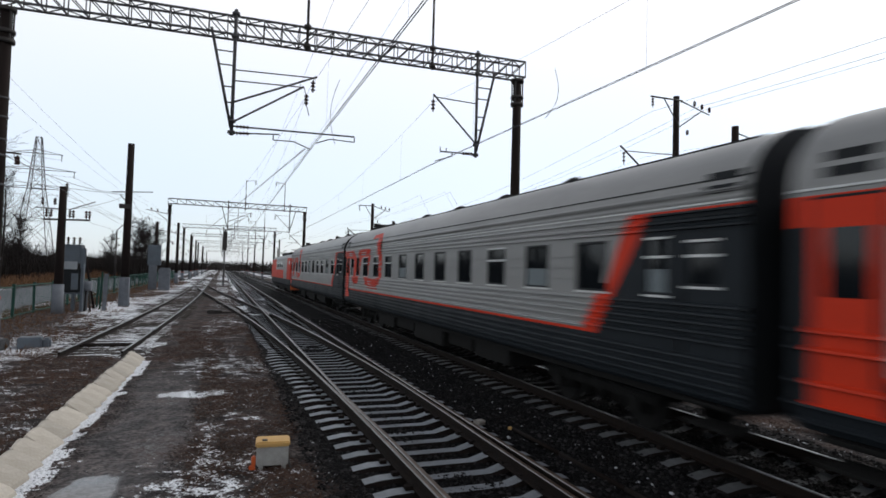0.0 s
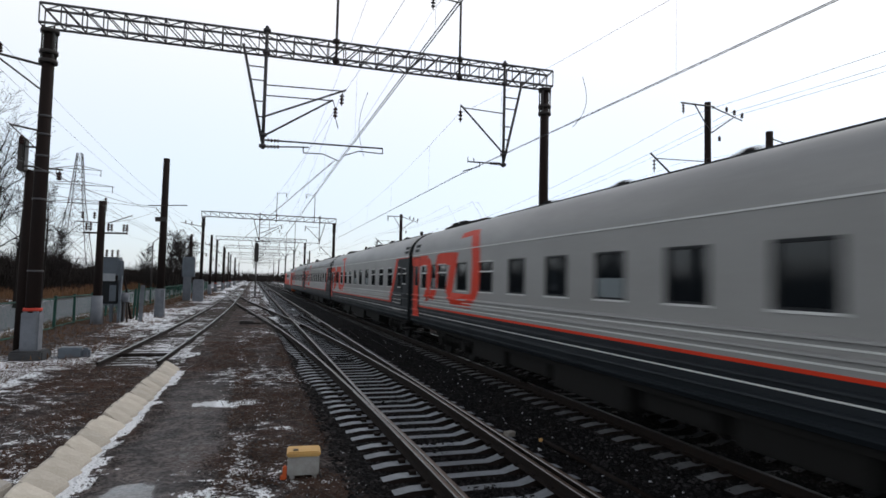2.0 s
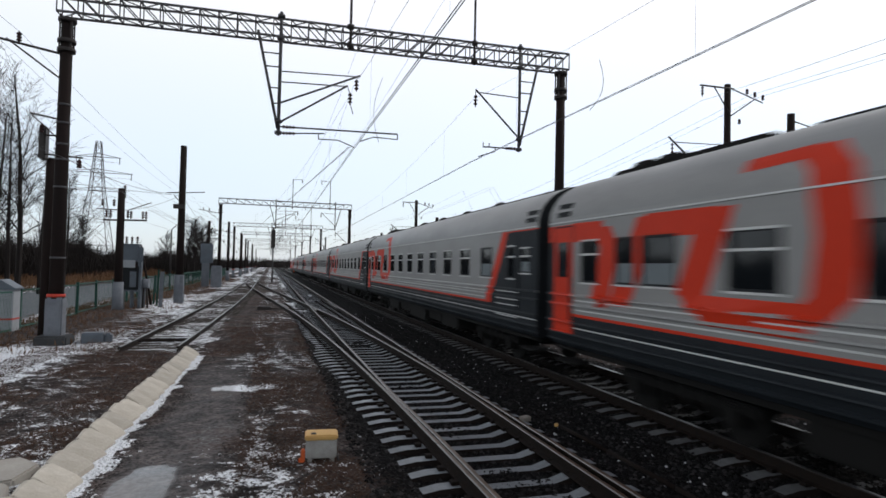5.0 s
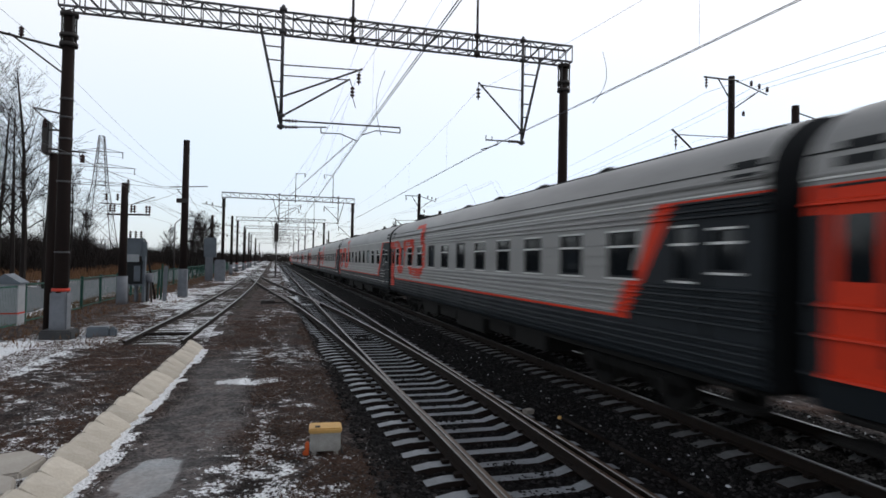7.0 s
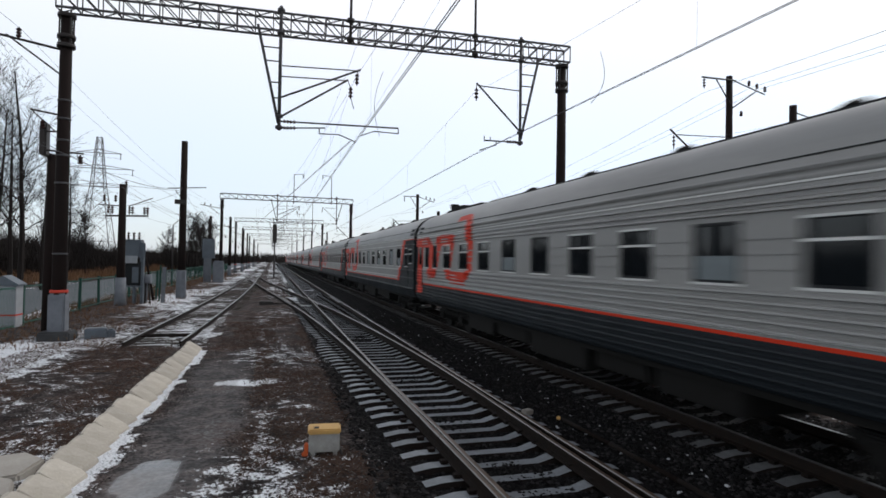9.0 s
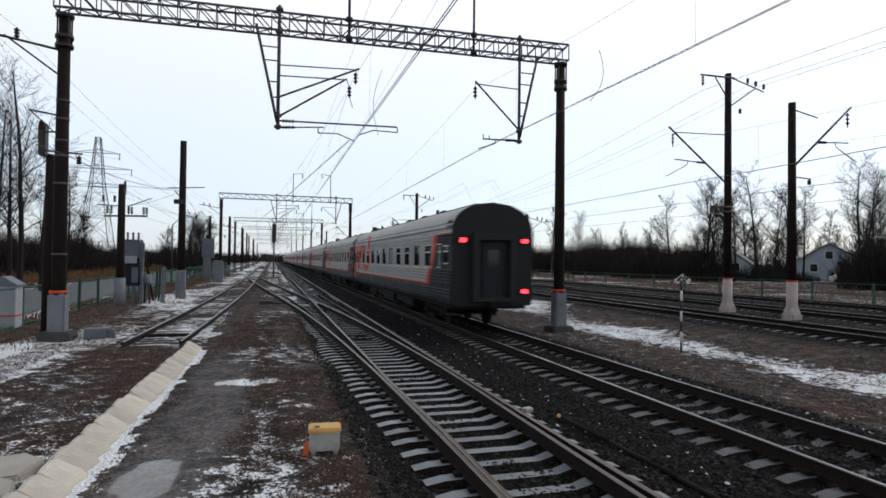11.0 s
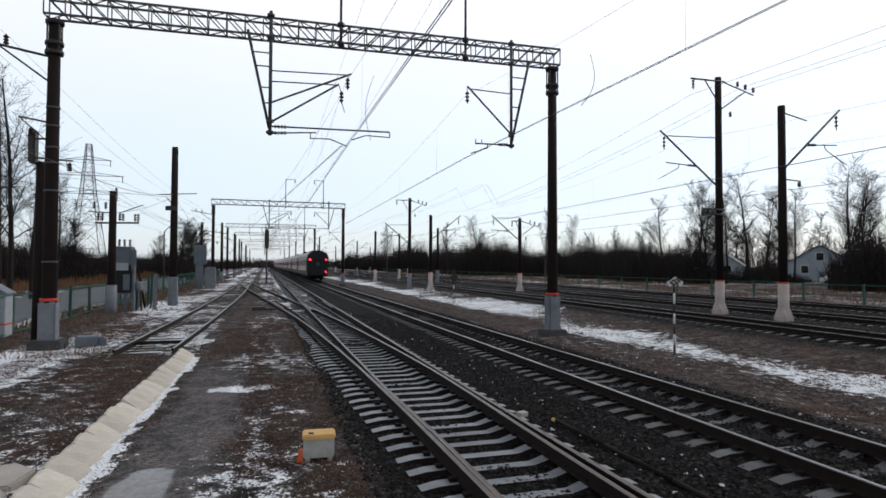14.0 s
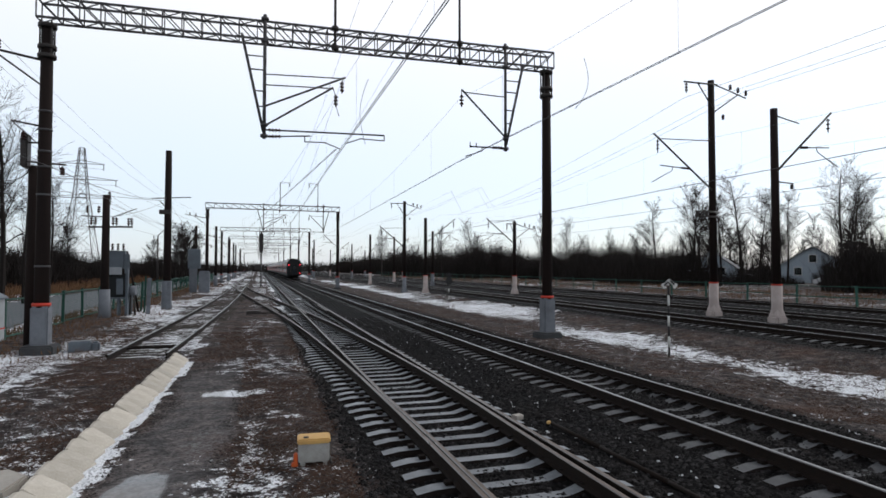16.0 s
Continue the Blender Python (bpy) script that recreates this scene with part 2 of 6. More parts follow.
def ground_z(x, y):
    z = -0.17
    z += -0.125 * ease(0.9, 2.0, x) * (1 - ease(9.2, 10.4, x))
    z += -0.13 * ease(9.2, 11.0, x) * (1 - ease(14, 17.2, x))
    z += 0.17 * ease(15.5, 17.8, x) * (1 - ease(35, 37, x))
    z += -0.15 * (1 - ease(-10.4, -9.2, x))
    z += 0.03 * ease(5.4, 6.2, x) * (1 - ease(9.2, 10.2, x))
    z += 0.05 * noise.noise((x * 0.35, y * 0.35, 0)) + 0.025 * noise.noise((x * 1.7, y * 1.7, 3))
    if -1.9 > x > -9 and y < 19:
        z += 0.10 * ease(-2.0, -3.0, x) * 1.0
    return z


def steps(*spans):
    out = []
    for a, b, s in spans:
        n = max(1, round((b - a) / s))
        out += [a + (b - a) * i / n for i in range(n)]
    return out + [spans[-1][1]]


xs = steps((-2500, -300, 200), (-300, -60, 20), (-60, -14, 2), (-14, -6, 0.4), (-6, 14, 0.16), (14, 40, 0.5), (40, 80, 4), (80, 300, 20), (300, 2500, 200))
ys = steps((-600, -60, 60), (-60, 0, 5), (0, 5, 0.5), (5, 24, 0.16), (24, 60, 0.5), (60, 130, 2), (130, 400, 15), (400, 3000, 200))
gv = [(x, y, ground_z(x, y)) for y in ys for x in xs]
nx = len(xs)
gf = [(j * nx + i, j * nx + i + 1, (j + 1) * nx + i + 1, (j + 1) * nx + i) for j in range(len(ys) - 1) for i in range(nx - 1)]


def snow_at(x, y):
    """How much old snow lies at a place, 0 to 1."""
    s = 0.0
    kx, x0 = -1.83 - 0.023 * (18.6 - y), x
    x += 0.7 * noise.noise((x * 0.45, y * 0.35, 21)) + 0.3 * noise.noise((x * 1.6, y * 1.1, 22))
    n = noise.noise((x * 0.22, y * 0.12, 7)) + 0.45 * noise.noise((x * 0.8, y * 0.45, 17))
    if x < -9.6:
        s = 0.25 + 0.5 * n + 0.45 * ease(-11.6, -10.8, x) * (1 - ease(-10.4, -9.9, x))
    elif x < -4.6:
        s = 0.47 + 0.4 * n - 0.4 * (1 - ease(-8.0, -6.9, x)) * ease(20, 24, y)
        if y < 21:
            s = 0.60 + 0.28 * n if x0 < -5.2 + 0.12 * noise.noise((y * 0.9, 3, 3)) else 0.36 + 0.34 * n
    elif x < -1.9:
        s = 0.46 + 0.36 * n - 0.1 * ease(-3.2, -2.2, x) - 0.16 * ease(13, 18, y) if y < 19 else 0.44 + 0.3 * n
        if y < 21 and x0 < -5.2:
            s = 0.60 + 0.28 * n
    elif x < 1.2:
        s = 0.40 + 0.3 * n - 0.2 * (1 - ease(-0.9, -0.2, x)) - 0.13 * ease(16, 22, y) * (1 - ease(45, 60, y))
        s += 0.07 * ease(-0.4, 0.1, x) * (1 - ease(12, 15, y))
        s = max(s, 0.75 * (1 - min(1, math.hypot((x + 0.5) / 0.75, (y - 13.8) / 0.55) ** 2)))
        s = max(s, 0.52 * (1 - min(1, math.hypot((x - 0.05) / 0.75, (y - 9.4) / 2.6) ** 2)) + 0.14 * n)
    elif x < 10:
        s = 0.12
        if y > 24 and (abs(x - 3.3) < 0.75 or abs(x - 2) < 0.6):
            s = 0.22 + 0.3 * ease(24, 40, y) + 0.25 * noise.noise((x * 0.8, y * 0.1, 2))
    elif x < 12.4:
        s = 0.25 + 0.15 * n
    elif x < 17.2:
        s = 0.25 + 0.29 * ease(12.6, 13.6, x) * (1 - ease(14.2, 16.4, x)) + 0.48 * n
    elif x < 35.5:
        s = 0.17
    else:
        s = 0.3 + 0.42 * n
    if 6.5 < y < 18.8 and kx - 0.2 < x0 < kx + 0.03 + 0.12 * noise.noise((y * 1.3, 9, 2)):
        s = max(s, 1.0 + 0.3 * noise.noise((x, y * 0.9, 1)))
    return s


def wet_at(x, y):
    """How wet and bare the mud of the footpath is."""
    c = -1.1 + 0.12 * math.sin(y * 0.6)
    w = 1 - ease(0.4, 0.85, abs(x - c) + 0.25 * noise.noise((x * 1.5, y * 1.2, 6)))
    pool = 1 - math.hypot((x + 1.38) / 0.4, (y - 8.05) / 0.85) + 0.25 * noise.noise((x * 3, y * 3, 8))
    return max(w * (1 - ease(15.5, 18.5, y)), 2.0 * ease(0.0, 0.25, pool))


ground = tagged(raw("ground", gv, gf, "ballast", smooth=True), "dark gravelly ground with mud and patches of old snow", "ground", kind="structure")
for key, fn in (("snow", snow_at), ("wet", wet_at), ("stony", lambda x, y: ease(1.0, 1.7, x) * (1 - ease(9.3, 10.4, x)) + ease(16.6, 17.6, x) * (1 - ease(35.2, 36, x)))):
    at = ground.data.attributes.new(key, "FLOAT", "POINT")
    at.data.foreach_set("value", [fn(x, y) for x, y, z in gv])

gmat = bpy.data.materials.new("wet gravel, mud and snow")
gmat.use_nodes = True
nt = gmat.node_tree
bsdf = nt.nodes["Principled BSDF"]
tc = nt.nodes.new("ShaderNodeTexCoord")


def tex(scale, detail=6.0, rough=0.6, stretch=(1, 1, 1)):
    mp = node(nt, "ShaderNodeMapping", Scale=stretch)
    n = node(nt, "ShaderNodeTexNoise", Scale=scale, Detail=detail, Roughness=rough)
    nt.links.new(tc.outputs["Object"], mp.inputs[0])
    nt.links.new(mp.outputs[0], n.inputs["Vector"])
    return n.outputs[0]


def math_node(op, a, b=0.0, c=0.0):
    n = nt.nodes.new("ShaderNodeMath")
    n.operation = op
    for i, v in enumerate((a, b, c)):
        if isinstance(v, (int, float)):
            n.inputs[i].default_value = v
        else:
            nt.links.new(v, n.inputs[i])
    return n.outputs[0]


def span(v, lo, hi, a=0.0, b=1.0):
    n = nt.nodes.new("ShaderNodeMapRange")
    for i, q in enumerate((lo, hi, a, b)):
        n.inputs[i + 1].default_value = q
    nt.links.new(v, n.inputs[0])
    return n.outputs[0]


def blend(f, a, b):
    n = nt.nodes.new("ShaderNodeMix")
    n.data_type = "RGBA"
    nt.links.new(f, n.inputs[0])
    for i, v in ((6, a), (7, b)):
        if isinstance(v, tuple):
            n.inputs[i].default_value = (*v, 1)
        else:
            nt.links.new(v, n.inputs[i])
    return n.outputs[2]


def attr(name):
    n = nt.nodes.new("ShaderNodeAttribute")
    n.attribute_name = name
    return n.outputs["Fac"]


vor = node(nt, "ShaderNodeTexVoronoi", Scale=19.0)
nt.links.new(tc.outputs["Object"], vor.inputs["Vector"])
pebble = vor.outputs["Distance"]
pebble_tone = nt.nodes.new("ShaderNodeSeparateColor")
nt.links.new(vor.outputs["Color"], pebble_tone.inputs[0])
n_big, n_mid, n_fine, n_tiny = tex(0.7), tex(3.2), tex(15.0), tex(80.0)
soil = blend(span(n_mid, 0.35, 0.68), (0.022, 0.0175, 0.0165), (0.19, 0.158, 0.148))
soil = blend(span(n_fine, 0.42, 0.62), soil, (0.014, 0.012, 0.0118))
soil = blend(span(n_big, 0.5, 0.68, 0, 0.6), soil, (0.085, 0.046, 0.032))
stone = blend(span(pebble_tone.outputs[0], 0.3, 1.0), (0.0025, 0.0024, 0.0026), (0.018, 0.0175, 0.0185))
stone = blend(span(n_big, 0.45, 0.7, 0, 0.6), stone, (0.018, 0.0135, 0.012))
base = blend(attr("stony"), soil, stone)
mud = blend(span(n_mid, 0.35, 0.65), (0.075, 0.073, 0.074), (0.185, 0.183, 0.187))
wet = math_node("MULTIPLY", attr("wet"), span(math_node("ADD", n_mid, n_fine), 0.7, 1.05, 1.0, 0.25))
base = blend(wet, base, mud)
broken = math_node("ADD", math_node("MULTIPLY", n_fine, 0.5), math_node("ADD", math_node("MULTIPLY", n_mid, 0.6), math_node("MULTIPLY", n_tiny, 0.15)))
mask = math_node("MULTIPLY", span(attr("wet"), 0.9, 1.2, 1.0, 0.0), span(math_node("ADD", broken, math_node("MULTIPLY", attr("snow"), 0.55)), 0.872, 0.897))
snow = blend(span(n_mid, 0.3, 0.7), (0.72, 0.74, 0.77), (0.88, 0.9, 0.93))
nt.links.new(blend(mask, base, snow), bsdf.inputs["Base Color"])
puddle = math_node("MAXIMUM", math_node("MULTIPLY", wet, span(n_big, 0.45, 0.6, 0.0, 0.75)), span(attr("wet"), 1.0, 1.5))
nt.links.new(span(puddle, 0.0, 1.0, 0.06, 0.24), bsdf.inputs["Specular IOR Level"])
nt.links.new(span(math_node("SUBTRACT", puddle, mask), 0.0, 1.0, 0.85, 0.1), bsdf.inputs["Roughness"])
height = math_node("ADD", math_node("MULTIPLY", span(pebble, 0.0, 0.6, 1.0, 0.0), math_node("SUBTRACT", 1.0, wet)), math_node("ADD", math_node("MULTIPLY", n_fine, 1.2), math_node("MULTIPLY", mask, 0.8)))
bp = node(nt, "ShaderNodeBump", Strength=0.85, Distance=0.04)
height = math_node("MULTIPLY", height, span(attr("wet"), 0.6, 1.3, 1.0, 0.02))
nt.links.new(height, bp.inputs["Height"])
nt.links.new(bp.outputs[0], bsdf.inputs["Normal"])
ground.data.materials[0] = gmat

# the road beyond the fence
bm = bmesh.new()
rv = [[bm.verts.new((x, y, ground_z(-13, y) * 0 - 0.27 + (0.0 if 0 < i < 3 else -0.06))) for i, x in enumerate((-19.5, -19.2, -11.6, -11.3))] for y in steps((-40, 200, 4), (200, 900, 50))]
for a, b in zip(rv, rv[1:]):
    for i in range(3):
        bm.faces.new((a[i], a[i + 1], b[i + 1], b[i]))
M["road"] = surface("wet icy asphalt", (0.06, 0.064, 0.07), (0.17, 0.178, 0.19), 0.6, 0, 0.35, 8, 0.2, stretch=(1, 0.25, 1), spec=0.08)
tagged(part("road", bm, "road"), "wet icy road beyond the green fence", "road", kind="structure")


# ---- tracks ----
RAIL = ((-0.075, -0.18), (-0.075, -0.165), (-0.012, -0.145), (-0.01, -0.05), (-0.037, -0.04), (-0.037, -0.012), (-0.025, 0),
        (0.025, 0), (0.037, -0.012), (0.037, -0.04), (0.01, -0.05), (0.012, -0.145), (0.075, -0.165), (0.075, -0.18))


def rail(line, ys, z, parent, top="rail_top", name="rail"):
    verts, faces, mi = [], [], []
    n = len(RAIL)
    for y in ys:
        x = line(y)
        verts += [(x + a, y, z + b) for a, b in RAIL]
    for j in range(len(ys) - 1):
        for i in range(n):
            k = (i + 1) % n
            faces.append((j * n + i, j * n + k, (j + 1) * n + k, (j + 1) * n + i))
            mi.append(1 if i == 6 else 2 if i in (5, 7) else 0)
    faces += [tuple(range(n))[::-1], tuple(range((len(ys) - 1) * n, len(ys) * n))]
    mi += [0, 0]
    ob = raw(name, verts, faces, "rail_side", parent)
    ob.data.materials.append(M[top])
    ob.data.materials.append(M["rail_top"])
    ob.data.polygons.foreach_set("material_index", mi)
    return ob


def sleeper_mesh():
    """Concrete sleeper, dipped in the middle, with raised rail seats and clips."""
    st = ((-1.35, -0.05, 0.105), (-1.12, -0.012, 0.112), (-0.66, 0.0, 0.112), (-0.42, -0.07, 0.1), (0.42, -0.07, 0.1), (0.66, 0.0, 0.112), (1.12, -0.012, 0.112), (1.35, -0.05, 0.105))
    verts, faces = [], []
    for x, z, w in st:
        verts += [(x, -w - 0.02, -0.22), (x, -w, z), (x, w, z), (x, w + 0.02, -0.22)]
    for j in range(len(st) - 1):
        for i in range(3):
            faces.append((j * 4 + i, j * 4 + i + 1, j * 4 + 5 + i, j * 4 + 4 + i))
    faces += [(0, 3, 2, 1), (28, 29, 30, 31)]
    clips = []
    for x in (-0.92, -0.67, 0.67, 0.92):
        b = len(verts)
        verts += [(x + dx, dy, z) for z in (0.0, 0.05) for dx, dy in ((-0.045, -0.05), (0.045, -0.05), (0.045, 0.05), (-0.045, 0.05))]
        clips += [(b, b + 1, b + 5, b + 4), (b + 1, b + 2, b + 6, b + 5), (b + 2, b + 3, b + 7, b + 6), (b + 3, b, b + 4, b + 7), (b + 4, b + 5, b + 6, b + 7)]
    me = bpy.data.meshes.new("sleeper")
    me.from_pydata(verts, [], faces + clips)
    me.materials.append(M["sleeper"])
    me.materials.append(M["rail_side"])
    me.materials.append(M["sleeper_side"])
    # sides and ends take the shade-darkened colour, tops the pale concrete
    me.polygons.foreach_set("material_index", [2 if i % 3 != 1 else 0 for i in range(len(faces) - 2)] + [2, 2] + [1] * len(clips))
    return me


SLEEPER = sleeper_mesh()
GRIMY = SLEEPER.copy()
GRIMY.materials[0] = surface("soot-stained sleeper concrete", (0.15, 0.155, 0.16), (0.07, 0.07, 0.072), 0.88, 0, 3, 40, 0.4, vary=0.2, spec=0.2)
TIMBER = bpy.data.meshes.new("timber sleeper")
tb = bmesh.new()
box(tb, -1.35, 1.35, -0.12, 0.12, -0.18, 0.0, 0.012)
tb.to_mesh(TIMBER)
tb.free()
TIMBER.materials.append(M["timber"])


def sleepers(parent, line, y0, y1, z, pitch=0.543, near=90, mesh=None, lift=-0.195, reach=None):
    """The nearest sleepers one by one, those farther along joined."""
    mesh = mesh or SLEEPER
    rnd = random.Random(int(y0 * 10 + line(30) * 7))
    far_v, far_f = [], []
    mv = [v.co.copy() for v in mesh.vertices]
    mf = [tuple(p.vertices) for p in mesh.polygons]
    y, k = y0, 0
    while y < y1:
        slope = (line(y + 0.5) - line(y - 0.5))
        turn = -math.degrees(math.atan(slope)) + rnd.uniform(-0.5, 0.5)
        m = pose(line(y) + rnd.uniform(-0.015, 0.015), y, z + lift + rnd.uniform(-0.006, 0.006), 0, 0, turn)
        if reach:
            # long bearers under the turnout
            m = m @ Matrix.Translation((-reach(y) / 2, 0, 0)) @ Matrix.Diagonal((1 + reach(y) / 2.7, 1, 1, 1))
        if k < near:
            ob = new("sleeper", mesh)
            ob.parent, ob.matrix_basis = parent, m
        else:
            b = len(far_v)
            far_v += [tuple(m @ c) for c in mv]
            far_f += [tuple(b + i for i in f) for f in mf]
        y += pitch + rnd.uniform(-0.012, 0.012)
        k += 1
    if far_v:
        ob = raw("sleeper_row", far_v, far_f, mesh.materials[0], parent)
        kinds = [p.material_index for p in mesh.polygons]
        for extra in mesh.materials[1:]:
            ob.data.materials.append(extra)
        ob.data.polygons.foreach_set("material_index", kinds * (len(far_f) // len(kinds)))
        ob["kind"] = "stuff"


def straight(x):
    return lambda y: x


def track(label):
    return thing("track", label, "railway track", "railway tracks", kind="structure")


long_ys = steps((-30, 60, 2.0), (60, 200, 10), (200, 2000, 100))
near_main = track("main track of steel rails on concrete sleepers in ballast")
rail(lambda y: MAIN + NEAR + 0.02, steps((-30, 5, 2), (5, 2000, 60)), 0, near_main, "rail_brown")
# the left stock rail bends away along the crossover; the straight closure rail starts as a switch blade
cross = track("crossover track curving away from the main track")
cys = steps((-30, 5, 5), (5, 103, 1.0), (103, 110, 7))
rail(lambda y: diverge(y) - NEAR, cys, 0, cross, "rail_brown")
rail(lambda y: MAIN - NEAR + 0.08 * (1 - ease(8, 13, y)), steps((-30, 4, 17), (4, 12, 1), (12, 2000, 60)), 0, near_main, "rail_brown")
rail(lambda y: diverge(y) + NEAR - 0.16 * (1 - ease(6, 15, y)), steps((0.0, 103, 1.0), (103, 110, 7)), 0, cross, "rail_brown")
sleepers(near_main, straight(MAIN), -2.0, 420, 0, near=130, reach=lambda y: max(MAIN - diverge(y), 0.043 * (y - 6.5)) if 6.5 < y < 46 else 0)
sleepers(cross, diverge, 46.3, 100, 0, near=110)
# frog with wing and check rails
for x0, y0, y1 in ((MAIN - GAUGE + 0.11, 34, 39), (MAIN + GAUGE - 0.12, 36, 42)):
    rail(straight(x0), [y0, y1], 0.0, near_main, "rail_brown", "check_rail")
rail(lambda y: diverge(y) - GAUGE + 0.12, steps((36, 42, 1)), 0.0, cross, "rail_brown", "check_rail")

run = track("main track of steel rails on concrete sleepers in dark ballast")
for s in (-1, 1):
    rail(straight(RUN + s * GAUGE), [-40, 40, 200, 2000], 0, run)
sleepers(run, straight(RUN), -3, 420, 0, near=160, mesh=GRIMY)

spur = track("siding of rusty rails on tarred timber sleepers ending in the soil")
for s in (-1, 1):
    rail(lambda y, s=s: siding(y) + s * GAUGE, steps((19.6, 110, 2.0), (110, 900, 60)), 0, spur)
sleepers(spur, siding, 19.9, 240, 0, pitch=0.6, near=120, mesh=TIMBER, lift=-0.165)
bm = bmesh.new()
box(bm, siding(21.6) - 0.72, siding(21.6) + 0.72, 21.5, 21.58, -0.1, -0.04, 0.01)
box(bm, siding(21.9) - 0.72, siding(21.9) + 0.72, 21.85, 21.93, -0.1, -0.04, 0.01)
part("tie_bar", bm, "rail_side", spur)

for fx in FAR_TRACKS:
    ft = track("far main track of steel rails on concrete sleepers")
    for s in (-1, 1):
        rail(straight(fx + s * GAUGE), [-40, 40, 200, 2000], 0.25, ft)
    sleepers(ft, straight(fx), 4, 330, 0.25, near=100, mesh=GRIMY)


# ---- poles, gantries, wires ----
def mast(bm, x, y, z0, z1, r0=0.24, r1=0.19, n=14, mi=0):
    rod(bm, (x, y, z0), (x, y, z1), r0, r1, n, mi)


def insulator(bm, p, h=0.45, mi=0):
    x, y, z = p
    prof = [(0.02, 0)]
    for i in range(3):
        c = -0.08 - i * h * 0.28
        prof += [(0.03, c + 0.05), (0.085, c), (0.08, c - 0.03), (0.03, c - 0.05)]
    lathe(bm, p, [(r, zz) for r, zz in prof] + [(0.02, -h)], 8, mi)


def rod_insulator(bm, p, q, mi=0):
    p, q = Vector(p), Vector(q)
    for k in range(4):
        a, b = p.lerp(q, k / 4 + 0.02), p.lerp(q, k / 4 + 0.14)
        rod(bm, a, b, 0.07, 0.055, 8, mi)
    rod(bm, p, q, 0.03, 0.03, 6, mi)


def gantry_foot(parent, x, z, style="pole_grey", band_z=1.45, block=True):
    bm = bmesh.new()
    box(bm, x - 0.25, x + 0.25, -0.25, 0.25, z - 0.4, band_z - 0.12, 0.05)
    if block:
        bk = bmesh.new()
        box(bk, x - 0.46, x + 0.46, -0.46, 0.46, z - 0.4, z + 0.3, 0.05)
        part("footing", bk, "pole_base", parent, "dark wet concrete footing")
    part("foot", bm, style, parent, "painted concrete foot")
    bm = bmesh.new()
    rod(bm, (x, 0, band_z - 0.12), (x, 0, band_z - 0.02), 0.265, 0.265, 14)
    part("band", bm, "band", parent, "red painted band")


strut = rod


def lattice_beam(parent, x0, x1, z0, z1, h=0.64, d=0.55, bays=26):
    """Four-chord lattice beam: chords, posts and diagonals."""
    bm = bmesh.new()
    at = lambda u, k: (x0 + (x1 - x0) * u, (d / 2 if k & 1 else -d / 2), z0 + (z1 - z0) * u + (h if k & 2 else 0))
    bm.free()
    each("chord", [lambda b, k=k: strut(b, at(0, k), at(1, k), 0.045, 0.045, 4) for k in range(4)], "steel", parent)
    braces = []

    def rod(bm, *a):
        braces.append(a)

    for i in range(bays + 1):
        u = i / bays
        for k, l in ((0, 2), (1, 3), (0, 1), (2, 3)):
            rod(bm, at(u, k), at(u, l), 0.024, 0.024, 4)
        if i < bays:
            v = (i + 1) / bays
            low, high = (2, 0) if i < bays // 2 else (0, 2)
            rod(bm, at(u, low), at(v, high), 0.026, 0.026, 4)
            rod(bm, at(u, low + 1), at(v, high + 1), 0.026, 0.026, 4)
            rod(bm, at(u, 0 if i & 1 else 1), at(v, 1 if i & 1 else 0), 0.02, 0.02, 4)
            rod(bm, at(u, 2 if i & 1 else 3), at(v, 3 if i & 1 else 2), 0.02, 0.02, 4)
    if bays > 20:
        each("brace", [lambda b, a=a: strut(b, *a) for a in braces], "steel", parent)
    else:
        bm = bmesh.new()
        for a in braces:
            strut(bm, *a)
        part("bracing", bm, "steel", parent)["kind"] = "stuff"


def drop_bracket(parent, x, z_top, z_bot, side, arms, detail=True):
    """A vertical hanger under the beam with its slanted ladder brace and bracket arms."""
    bm = bmesh.new()
    rod(bm, (x, -0.3, z_bot), (x, -0.3, z_top), 0.06, 0.06, 8)
    for zz in (z_top - 0.15, z_top - 0.95, z_bot + 0.1, z_bot + 0.5):
        rod(bm, (x, -0.3, zz - 0.05), (x, -0.3, zz + 0.05), 0.13, 0.13, 8)
    top = (x + side * 0.78, -0.3, z_top - 0.75)
    rod(bm, top, (x + side * 0.03, -0.3, z_bot + 0.25), 0.05, 0.05, 6)
    for k in (0.22, 0.36, 0.58, 0.74) if detail else ():
        zz = top[2] + (z_bot + 0.25 - top[2]) * k
        rod(bm, (x, -0.3, zz), (x + side * (0.78 - 0.75 * k), -0.3, zz), 0.025, 0.025, 5)
    part("hanger", bm, "steel", parent)
    for name, p, q, r in arms:
        bm = bmesh.new()
        rod(bm, p, q, r, r, 6)
        part(name, bm, "steel", parent)


